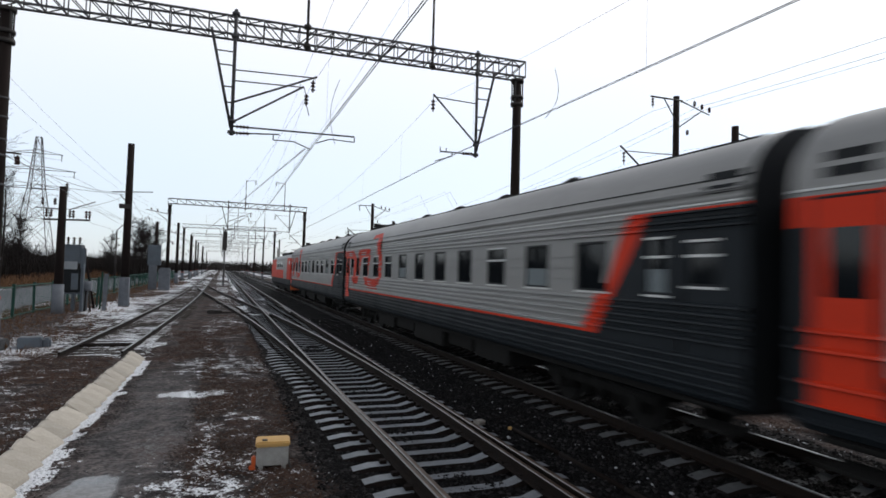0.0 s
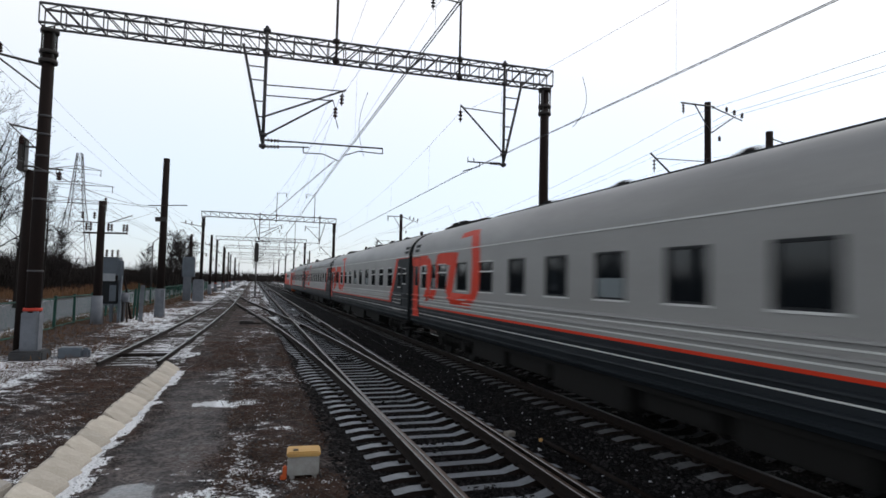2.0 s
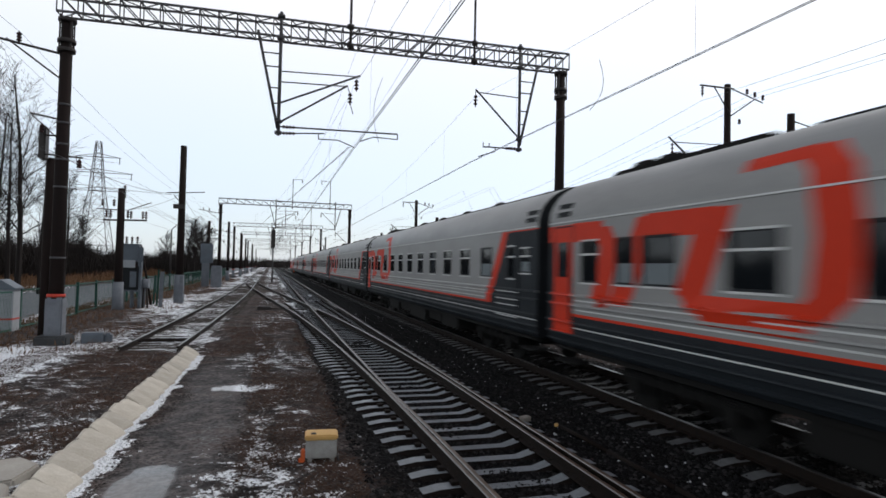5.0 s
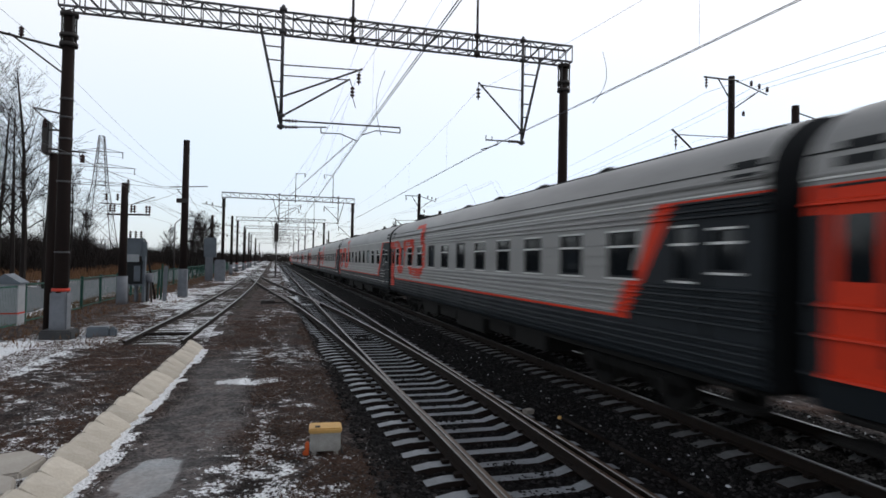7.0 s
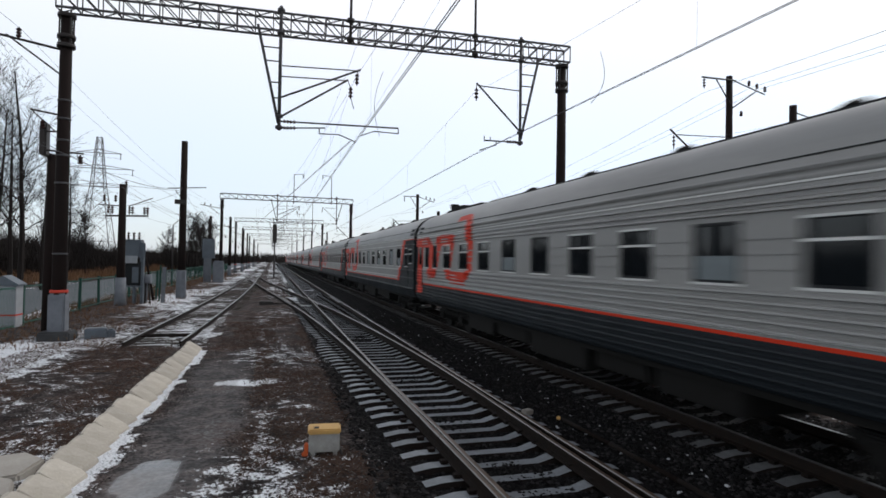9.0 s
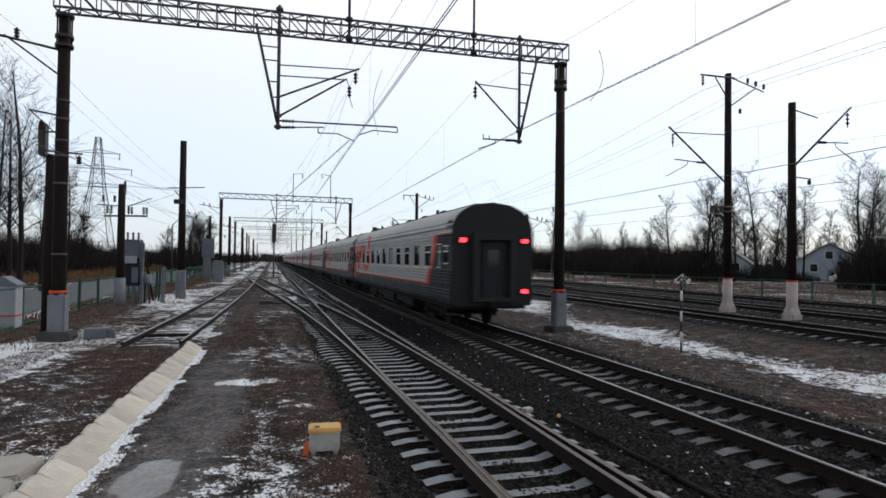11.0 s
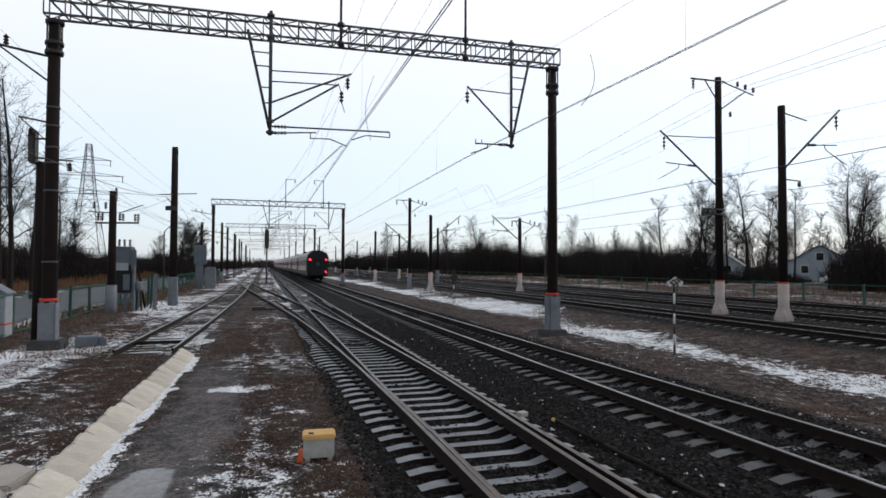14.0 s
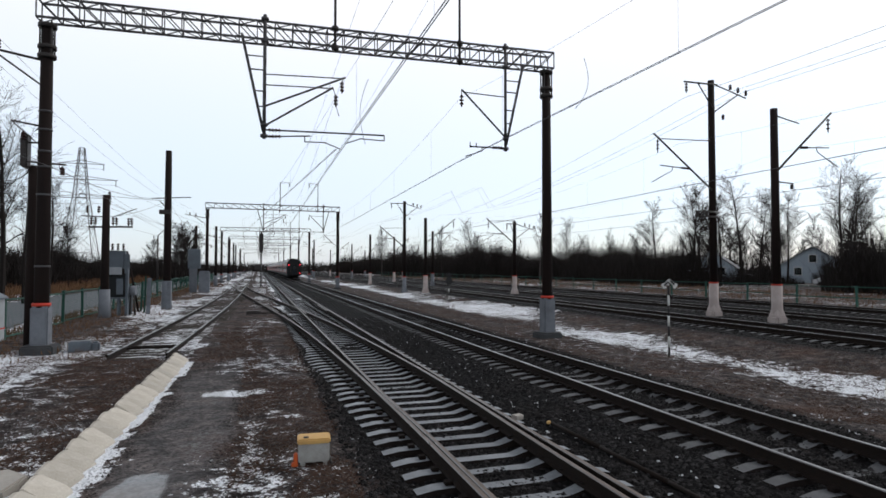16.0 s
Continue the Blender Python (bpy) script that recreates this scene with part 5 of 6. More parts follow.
fence(36.0, 6, 190, 4.4, 1.55, "green steel rail fence beyond the far tracks", False, -0.1)


# poles on the near side
def plain_pole(x, y, z, label, foot=1.7, r=0.2):
    t = thing("utility_pole", label, "pole", "utility poles", pose(x, y, -0.2))
    bm = bmesh.new()
    mast(bm, 0, 0, 0, z + 0.2, r * 1.2, r * 0.9)
    part("mast", bm, "pole", t)
    if foot:
        bm = bmesh.new()
        rod(bm, (0, 0, -0.3), (0, 0, foot), r * 1.5, r * 1.4, 12)
        part("foot", bm, "pole_grey", t, "grey painted foot")
    return t


pl = plain_pole(-5.78, 43, 10.35, "tall dark concrete pole with a grey foot", 1.9, 0.22)
bm = bmesh.new()
rod(bm, (-1.0, 0, 7.35), (1.4, 0, 7.5), 0.03, 0.03, 6)
rod(bm, (-0.5, 0, 7.2), (0.0, 0, 6.6), 0.03, 0.03, 6)
box(bm, -0.5, 0.2, -0.3, -0.1, 6.3, 6.6, 0.02)
part("arm", bm, "dark_steel", pl)
tp = plain_pole(-7.9, 36, 6.5, "dark concrete pole with insulator arms beside the transformer", 1.6, 0.19)
bm = bmesh.new()
rod(bm, (-1.2, 0, 5.55), (0.2, 0, 5.5), 0.03, 0.03, 6)
rod(bm, (-0.85, 0, 4.95), (1.3, 0, 5.0), 0.05, 0.05, 6)
rod(bm, (0.3, 0, 5.5), (1.5, 0, 6.0), 0.025, 0.025, 6)
part("arm", bm, "dark_steel", tp)
for ix in (-0.7, -0.5, 0.35, 0.5, 1.1, 1.25):
    bm = bmesh.new()
    insulator(bm, (ix, 0, 5.5), 0.45)
    part("insulator", bm, "insulator", tp)
for ix in (-0.9, -0.35, 0.15):
    bm = bmesh.new()
    insulator(bm, (ix, 0, 6.1 if ix < 0 else 6.9), 0.4)
    part("insulator", bm, "insulator", tp)
tr = thing("transformer_cabinet", "blue-grey transformer tank with porcelain bushings on a steel stand", "transformer", "", pose(-7.7, 38, -0.25))
bm = bmesh.new()
box(bm, -0.43, 0.43, -0.4, 0.4, 2.75, 3.75, 0.06)
box(bm, -0.46, 0.46, -0.44, 0.44, 3.72, 3.79, 0.02)
part("tank", bm, "blue_box", tr)
each("cooling_fin", [lambda m, k=k: box(m, 0.42, 0.56, -0.36 + 0.12 * k, -0.33 + 0.12 * k, 2.5, 3.6, 0.008) for k in range(7)], "blue_box", tr)
bm = bmesh.new()
box(bm, -0.44, 0.3, -0.5, -0.4, 2.42, 2.85, 0.02)
part("panel", bm, "grey_box", tr, "pale hinged panel")
bm = bmesh.new()
box(bm, -0.42, 0.4, -0.35, 0.35, 1.15, 2.45, 0.03)
cab = part("cabinet", bm, "coach_end", tr, "dark lower cabinet")
bm = bmesh.new()
box(bm, 0.02, 0.36, -0.37, -0.348, 1.3, 2.2, 0.01)
part("door", bm, "blue_box", cab, "grey cabinet door")
bm = bmesh.new()
box(bm, -0.5, 0.62, -0.45, -0.37, 1.05, 1.13, 0.01)
box(bm, -0.5, 0.62, 0.37, 0.45, 1.05, 1.13, 0.01)
part("crossbeam", bm, "blue_box", tr)
for lx in (-0.4, 0.1, 0.5):
    bm = bmesh.new()
    box(bm, lx - 0.07, lx + 0.07, -0.2, 0.2, -0.2, 2.75, 0.02)
    part("leg", bm, "blue_box", tr)
for ix in (-0.28, 0.0, 0.28):
    bm = bmesh.new()
    insulator(bm, (ix, 0, 4.22), 0.45)
    part("insulator", bm, "insulator", tr)

# clutter between the transformer and the tall pole
rc = thing("relay_cabinet", "pale grey relay cabinet with a pitched lid and a red stripe", "relay cabinet", "", pose(-9.5, 25.9, -0.35))
bm = bmesh.new()
box(bm, -0.42, 0.42, -0.35, 0.35, 0.0, 1.75, 0.02)
part("body", bm, "grey_box", rc)
bm = bmesh.new()
a, b = [[bm.verts.new(c) for c in ((-0.5, y, 1.74), (0.5, y, 1.74), (0.5, y, 1.8), (0.0, y, 2.12), (-0.5, y, 1.8))] for y in (-0.42, 0.42)]
bm.faces.new(a)
bm.faces.new(b[::-1])
for i in range(5):
    bm.faces.new((a[i], b[i], b[(i + 1) % 5], a[(i + 1) % 5]))
bmesh.ops.recalc_face_normals(bm, faces=bm.faces)
part("lid", bm, "blue_box", rc, "blue-grey pitched lid")
bm = bmesh.new()
box(bm, -0.425, 0.425, -0.355, 0.355, 0.62, 0.68)
part("stripe", bm, "band", rc, "red painted stripe")
ap = thing("braced_post", "thin weathered braced wooden post", "post", "", pose(-7.7, 40.5, -0.35))
for x1 in (0.0, 0.75):
    bm = bmesh.new()
    rod(bm, (x1, 0, -0.1), (0.0, 0, 3.9), 0.07, 0.055, 8)
    part("pole", bm, "pole", ap)
for gx, gy, gh, gm in ((-6.25, 39.0, 2.2, "pole_grey"), (-6.62, 40.0, 2.3, "green"), (-7.0, 42.4, 2.0, "green"), (-7.25, 39.2, 1.5, "pole_grey"), (-7.05, 41.5, 1.9, "green"), (-5.55, 41.9, 1.9, "pole_grey")):
    bm = bmesh.new()
    w = 0.055 if gm == "green" else 0.11
    box(bm, -w, w, -w, w, -0.4, gh, 0.02)
    box(bm, -w - 0.02, w + 0.02, -w - 0.02, w + 0.02, gh, gh + 0.05, 0.015)
    ob = tagged(part("gate_post", bm, gm), "%s post beside the transformer stand" % ("green painted steel" if gm == "green" else "squat grey concrete"), "post", "posts by the transformer")
    ob.matrix_basis = pose(gx, gy, -0.3, 0, 1.5, 8)
mt = thing("pipe_valve", "grey round meter housing on thin pipes", "meter", "", pose(-7.0, 38.3, -0.3))
bm = bmesh.new()
rod(bm, (-0.22, 0, 1.55), (0.22, 0, 1.55), 0.27, 0.27, 16)
part("housing", bm, "pole_grey", mt)
for x1 in (-0.35, -0.1, 0.2):
    bm = bmesh.new()
    rod(bm, (x1, 0, -0.2), (x1 * 0.5, 0, 1.4), 0.05, 0.05, 8)
    part("pipe", bm, "dark_steel", mt)

sp = plain_pole(-6.75, 72, 7.3, "short dark pole carrying a grey switch cabinet", 0, 0.15)
bm = bmesh.new()
box(bm, -0.75, 0.55, -0.6, -0.15, 2.7, 4.9, 0.05)
part("cabinet", bm, "blue_box", sp, "grey steel switch cabinet")
bm = bmesh.new()
box(bm, -0.6, 0.2, -0.5, -0.2, 0, 2.7, 0.03)
part("stand", bm, "pole_grey", sp)
bm = bmesh.new()
box(bm, -0.55, 0.55, -0.55, 0.55, 0, 2.5, 0.12)
ob = tagged(part("concrete_hut", bm, "pole_grey"), "pale concrete relay housing beside the siding", "relay box")
ob.matrix_basis = pose(-5.65, 70, -0.25)
for px, py, pz in ((-6.3, 98, 9), (-6.0, 132, 9), (-6.1, 160, 9), (-5.8, 205, 9), (-11.5, 120, 7)):
    plain_pole(px, py, pz, "dark concrete line pole with a grey foot", 1.6, 0.2)
lp = thing("street_lamp", "thin street lamp with a curved arm beside the road", "street lamp", "", pose(-11.1, 75, -0.3))
bm = bmesh.new()
rod(bm, (0, 0, 0), (0, 0, 6.6), 0.1, 0.07, 8)
rod(bm, (0, 0, 6.6), (0.7, 0, 7.3), 0.05, 0.05, 6)
rod(bm, (0.7, 0, 7.3), (1.9, 0, 7.6), 0.05, 0.05, 6)
part("pole", bm, "dark_steel", lp)
bm = bmesh.new()
box(bm, 1.8, 2.4, -0.12, 0.12, 7.5, 7.66, 0.04)
part("lamp_head", bm, "grey_box", lp)

# signal mast in the distance and a dwarf signal
sg = thing("signal_mast", "tall grey signal mast with a black head between the tracks", "railway signal", "", pose(0.35, 90, -0.3))
bm = bmesh.new()
rod(bm, (0, 0, 0), (0, 0, 8.2), 0.12, 0.1, 8)
part("mast", bm, "steel", sg)
bm = bmesh.new()
box(bm, -0.3, 0.3, -0.25, 0.1, 5.2, 7.9, 0.1)
part("head", bm, "dark_steel", sg)
bm = bmesh.new()
box(bm, -0.9, -0.1, -0.3, 0.2, 2.6, 3.4, 0.1)
part("sign_box", bm, "dark_steel", sg)


def striped_post(name, label, category, x, y, z0, h, cell):
    t = thing(name, label, category, "", pose(x, y, z0))
    k = 0
    while k * cell < h:
        bm = bmesh.new()
        rod(bm, (0, 0, k * cell - (0.3 if k == 0 else 0)), (0, 0, min(h, (k + 1) * cell)), 0.034, 0.034, 10)
        part("pole_band", bm, "sign_white" if k % 2 else "sign_black", t)
        k += 1
    return t


sn = striped_post("sign_post", "striped black and white post with a small snow-plough sign", "railway sign", 12.75, 16.3, -0.32, 2.35, 0.33)
for sx in (-1, 1):
    bm = bmesh.new()
    turn = pose(sx * 0.12, -0.05, 2.38, 0, sx * 38, 0)
    box(bm, -0.17, 0.17, -0.015, 0.015, -0.045, 0.045, 0.0, 0, turn)
    box(bm, sx * 0.14 - 0.045, sx * 0.14 + 0.045, -0.016, 0.016, -0.09, 0.08, 0.0, 0, turn)
    part("board", bm, "sign_white", sn, "white sign board")
    bm = bmesh.new()
    box(bm, -0.13, 0.08, -0.022, -0.016, -0.03, 0.03, 0.0, 0, turn)
    part("stripe", bm, "sign_black", sn)
dw = striped_post("dwarf_signal", "small black dwarf signal on a striped post", "railway signal", 14.8, 46, -0.3, 1.5, 0.3)
bm = bmesh.new()
box(bm, -0.3, 0.3, -0.15, 0.15, 1.5, 2.1, 0.12)
box(bm, -0.18, 0.18, -0.15, 0.15, 2.05, 2.5, 0.1)
part("head", bm, "sign_black", dw)


# power line pylon
def pylon(x, y, h):
    t = thing("power_pylon", "thin steel lattice pylon with three crossarms in the distance", "pylon", "", pose(x, y, -0.3))
    w = lambda z: 3.9 * (1 - z / h) ** 1.15 + 0.35 if z < 0.62 * h else 1.0 * (1 - (z - 0.62 * h) / (0.38 * h)) + 0.55
    lv = [0, 0.2, 0.38, 0.52, 0.62, 0.72, 0.82, 0.91, 1.0]
    bm = bmesh.new()
    c = [[Vector((sx * w(l * h), sy * w(l * h), l * h)) for sx, sy in ((-1, -1), (1, -1), (1, 1), (-1, 1))] for l in lv]
    for a, b in zip(c, c[1:]):
        for i in range(4):
            rod(bm, a[i], b[i], 0.11, 0.1, 4)
            rod(bm, a[i], b[(i + 1) % 4], 0.05, 0.05, 4)
            rod(bm, a[(i + 1) % 4], b[i], 0.05, 0.05, 4)
            rod(bm, b[i], b[(i + 1) % 4], 0.05, 0.05, 4)
    part("tower", bm, "steel", t)
    for z, l in ((0.62, 7.0), (0.76, 8.2), (0.88, 5.2)):
        bm = bmesh.new()
        for s in (-1, 1):
            rod(bm, (0, 0, z * h + 0.9), (s * l, 0, z * h), 0.1, 0.07, 4)
            rod(bm, (0, 0, z * h), (s * l, 0, z * h), 0.12, 0.08, 4)
            rod(bm, (s * l * 0.95, 0, z * h), (s * l * 0.95, 0, z * h - 1.6), 0.1, 0.1, 5)
        part("crossarm", bm, "steel", t)
    return t


pylon(-43, 170, 33.3)
wires("power_line", "high-voltage lines sagging from the pylon", [
    sagged((-43 + s, 170, z), (-105 + s, -40, z - 1), 6) for s, z in ((-6.6, 19), (6.6, 19), (-7.8, 23.7), (7.8, 23.7), (-5, 27.7), (5, 27.7))] + [
    sagged((-43 + s, 170, z), (10 + s, 420, z), 6) for s, z in ((-6.6, 19), (6.6, 19), (-7.8, 23.7), (7.8, 23.7))], 0.03)
wires("service_line", "thin service wires between the near poles", [
    sagged((-7.9, 36, 5.3), (-5.9, 43, 7.0), 0.2), sagged((-5.8, 43, 7.2), (-7.2, 22, 6.2), 0.5), sagged((-5.8, 43, 7.1), (-6.7, 72, 6.6), 0.5),
    sagged((-8.6, 36, 4.7), (-8.0, 5, 6.2), 0.6), sagged((-5.9, 43, 7.0), (-30, 20, 9), 0.8)], 0.012)


# ---- trees ----
def tree_mesh(rnd, h, limbs, spread, thick, fine=0.011):
    tv, tf, cv, cf = [], [], [], []

    def limb(verts, faces, p, q, r0, r1, n):
        d = (q - p).normalized()
        u = d.orthogonal().normalized()
        v = d.cross(u)
        b = len(verts)
        for c, r in ((p, r0), (q, r1)):
            verts.extend(tuple(c + (u * math.cos(2 * math.pi * i / n) + v * math.sin(2 * math.pi * i / n)) * r) for i in range(n))
        faces.extend((b + i, b + (i + 1) % n, b + n + (i + 1) % n, b + n + i) for i in range(n))

    def grow(p, d, length, r, level):
        segs = (8, 4, 3, 2)[level]
        q = p
        for s in range(segs):
            f = s / segs
            d = (d + Vector((rnd.gauss(0, 1), rnd.gauss(0, 1), rnd.gauss(0, 0.5) + (0.3 if level else 0.4))) * (0.035 if level == 0 else 0.1)).normalized()
            e = q + d * length / segs
            ra, rb = r * (1 - 0.82 * f), r * (1 - 0.82 * (s + 1) / segs)
            limb(*((tv, tf) if level < 1 else (cv, cf)), q, e, max(fine, ra), max(fine, rb), 6 if level == 0 else 4 if level == 1 else 3)
            k = (limbs if s > 1 else 0) if level == 0 else (0 if level == 3 else 3 if level == 1 else 2)
            for _ in range(k):
                side = Vector((rnd.gauss(0, 1), rnd.gauss(0, 1), 0)).normalized()
                nd = (d * 0.85 + side * rnd.uniform(0.45, 1.0) * spread).normalized()
                reach = length * ((0.44 - 0.3 * f) * rnd.uniform(0.7, 1.1) if level == 0 else rnd.uniform(0.35, 0.55) * (1 - 0.4 * f))
                grow(q.lerp(e, rnd.random()), nd, reach, max(fine, rb * (0.36 if level == 0 else 0.5)), level + 1)
            q = e

    grow(Vector((0, 0, -0.3)), Vector((0, 0, 1)), h, thick, 0)
    return tv, tf, cv, cf


def tree(x, y, h, seed, bark="bark", limbs=5, spread=0.8, thick=None, fine=0.009, label="tall bare winter tree with fine dark branches"):
    rnd = random.Random(seed)
    tv, tf, cv, cf = tree_mesh(rnd, h * 0.93, limbs, spread, thick or h * 0.013, fine)
    t = thing("tree", label, "tree", "bare trees", pose(x, y, -0.3, 0, 0, rnd.uniform(0, 360)))
    raw("trunk", tv, tf, bark, t)
    raw("crown", cv, cf, "twig", t)
    return t


for i, (x, y, h) in enumerate(((-17.6, 50, 17.9), (-17.8, 55, 12.5), (-19.2, 48, 16.5), (-20.8, 57, 16), (-19.3, 66, 12), (-23, 60, 17), (-21.5, 72, 10), (-22.5, 51, 15), (-26, 66, 15),
                             (-12.5, 110, 10.8), (-11.4, 112, 10.2), (-13.6, 110, 11), (-12.8, 118, 11), (-14.5, 125, 10), (-20, 128, 9), (-24, 90, 9))):
    tree(x, y, h, 100 + i, "bark", 3 if i < 9 else 4, 1.05, fine=0.007 if i < 9 else 0.012)
for i, (x, y, h, b) in enumerate(((67.6, 90, 15, "bark"), (65.9, 78, 16.4, "bark"), (69.1, 80, 16.5, "bark"), (67.6, 79, 15, "bark"), (69.3, 76, 14.9, "bark"), (73.4, 76, 18.5, "bark"), (74.7, 74, 14.9, "bark"),
                                (81.8, 77, 16.5, "bark"), (81.4, 75, 15.6, "bark"), (82.2, 66, 19.1, "bark"), (84.6, 67, 18.0, "bark"), (86.6, 68, 17.5, "bark"), (78.9, 60, 13, "bark"), (78.4, 110, 12.1, "bark"),
                                (90.9, 140, 12.8, "birch"), (62.7, 170, 18.5, "bark"), (34.2, 170, 14.4, "birch"), (55.4, 180, 16, "birch"), (59.9, 120, 14.7, "birch"), (83.2, 150, 17, "birch"),
                                (88.2, 150, 12.5, "bark"), (75.7, 180, 10.9, "bark"), (64.5, 172, 14, "bark"), (98, 78, 14, "bark"))):
    tree(x, y, h, 200 + i, b, 4, 0.7 if b == "birch" else 0.98)


for i in range(16):
    r = random.Random(700 + i)
    y = r.uniform(98, 135)
    tree(y * r.uniform(0.82, 1.22), y, r.uniform(11, 15.5), 740 + i, "bark", 3, 0.9, fine=0.014)


def thicket(name, label, rnd, count, place, h0, h1, mat, width=0.06, lean=0.25):
    """Countless bare stems and twigs."""
    verts, faces = [], []
    for _ in range(count):
        x, y, k = place(rnd)
        h = rnd.uniform(h0, h1) * k
        dx, dy = rnd.gauss(0, lean) * h * 0.5, rnd.gauss(0, lean) * h * 0.5
        w = width * rnd.uniform(0.5, 1.5)
        z = -0.35
        st = 0 if rnd.random() < 0.6 else rnd.uniform(0.2, 0.7) * h
        b = len(verts)
        a = rnd.uniform(0, 6.28)
        for i in range(3):
            verts.append((x + w * math.cos(a + i * 2.1), y + w * math.sin(a + i * 2.1), z + st))
        verts.append((x + dx, y + dy, z + st + (h - st) * rnd.uniform(0.6, 1.0)))
        faces += [(b, b + 1, b + 3), (b + 1, b + 2, b + 3), (b + 2, b, b + 3)]
    ob = raw(name, verts, faces, mat)
    return tagged(ob, label, "shrubs", kind="stuff")


def clumps(seed, count, spot, h0, h1):
    """Domed clumps of bushes: centres with a radius and a height."""
    r = random.Random(seed)
    out = []
    while len(out) < count:
        x, y = spot(r)
        if x < 106 and 0.84 < x / y < 1.27:
            continue
        out.append((x, y, r.uniform(2.5, 5.0), r.uniform(h0, h1)))
    return out


def in_clump(centres):
    def place(r):
        x, y, rad, h = r.choice(centres)
        a, q = r.uniform(0, 6.28), math.sqrt(r.random())
        return x + rad * q * math.cos(a), y + rad * q * math.sin(a), h * (1 - 0.55 * q * q)
    return place


LOW = [(w * y, y, 2.6, h) for w, y, h in ((0.86, 88, 4.5), (0.9, 84, 3.2), (0.95, 80, 4.0), (0.985, 79, 2.6), (1.02, 82, 3.6), (1.06, 76, 2.8), (1.09, 80, 2.2), (1.2, 80, 4.2), (1.25, 84, 5.0), (0.93, 96, 6.0), (1.03, 100, 6.0), (1.1, 105, 7.0), (0.88, 104, 7.0))]
RIGHT = clumps(31, 190, lambda r: (62 + r.random() * 60, r.uniform(8, 150)), 5.5, 10.5) + clumps(34, 230, lambda r: (46 + r.random() * 75, r.uniform(140, 400)), 8, 15)
LEFT = clumps(32, 200, lambda r: (-42 - r.random() * 70, r.uniform(30, 420)), 5, 11) + clumps(35, 60, lambda r: (-27 - r.random() * 16, r.uniform(72, 150)), 5.5, 9.5) + clumps(33, 40, lambda r: (-16 - r.random() * 26, r.uniform(130, 420)), 5, 9)
thicket("scrub", "dense dark leafless scrub behind the far fence", random.Random(1), 150000, in_clump(RIGHT), 0.75, 1.05, "brush", 0.06, 0.34)
thicket("scrub", "low leafless bushes round the houses", random.Random(9), 5200, in_clump(LOW), 0.7, 1.05, "brush", 0.035, 0.4)
thicket("scrub", "dark leafless woodland edge behind the field", random.Random(2), 85000, in_clump(LEFT), 0.75, 1.05, "brush", 0.065, 0.32)
thicket("scrub", "pale far woodland along the horizon", random.Random(3), 9000, lambda r: (r.uniform(-160, 200), r.uniform(430, 700), 1.0), 5, 10, "brush", 0.3)
thicket("reeds", "dry brown reeds in the field beyond the road", random.Random(4), 22000, lambda r: (-20.5 - r.random() * 20, r.uniform(22, 260), 1.0), 0.7, 1.5, "reed", 0.05, 0.3)
thicket("grass", "withered brown grass along the fence", random.Random(6), 26000, lambda r: (r.uniform(-10.8, -7.3) if r.random() < 0.75 else r.uniform(-7.5, -5), r.uniform(18, 110), 1.0), 0.1, 0.45, "reed", 0.02, 0.6)
thicket("grass", "withered grass behind the far fence", random.Random(7), 12000, lambda r: (r.uniform(36.5, 62), r.uniform(8, 200), 1.0), 0.2, 0.8, "reed", 0.05, 0.5)


def matted(r):
    while True:
        if r.random() < 0.7:
            x, y = r.uniform(-6.5, 1.3), 6.5 + r.random() ** 1.5 * 22
            if -2.6 < x < -0.35 and y < 19 or (-4.4 < x < -1.6 and y > 19):
                continue
        else:
            x, y = r.uniform(9.8, 17.2), 8 + r.random() ** 1.4 * 40
        if noise.noise((x * 0.9, y * 0.6, 5)) > -0.15:
            return x, y, 1.0


verts, faces = [], []
r = random.Random(8)
for _ in range(42000):
    x, y, k = matted(r)
    z = ground_z(x, y)
    a, l, w = r.uniform(0, 6.28), r.uniform(0.04, 0.13), r.uniform(0.003, 0.007)
    c, s = math.cos(a), math.sin(a)
    b = len(verts)
    verts += [(x - s * w, y + c * w, z), (x + s * w, y - c * w, z), (x, y, z + 2 * w), (x + c * l, y + s * l, z + r.uniform(0.0, 0.07))]
    faces += [(b, b + 1, b + 3), (b + 1, b + 2, b + 3), (b + 2, b, b + 3)]
tagged(raw("dead_grass", verts, faces, "grass"), "matted dead grass on the stony ground", "grass", kind="stuff")


# loose stones of the ballast
def stones(name, label, count, place, s0, s1, mat, seed):
    r = random.Random(seed)
    verts, faces = [], []
    for _ in range(count):
        x, y = place(r)
        if wet_at(x, y) > 0.75 or snow_at(x, y) > 0.8:
            continue
        z = ground_z(x, y)
        s = r.uniform(s0, s1)
        b = len(verts)
        top = [(r.uniform(-0.3, 0.3), r.uniform(-0.3, 0.3), r.uniform(0.5, 0.9))]
        a0 = r.uniform(0, 6.28)
        ring = [(math.cos(a0 + i * 1.257) * r.uniform(0.7, 1.15), math.sin(a0 + i * 1.257) * r.uniform(0.7, 1.15), r.uniform(-0.25, 0.45)) for i in range(5)]
        verts += [(x + q[0] * s, y + q[1] * s, z + q[2] * s) for q in ring + top]
        faces += [(b + i, b + (i + 1) % 5, b + 5) for i in range(5)]
    return tagged(raw(name, verts, faces, mat), label, "gravel", kind="stuff")


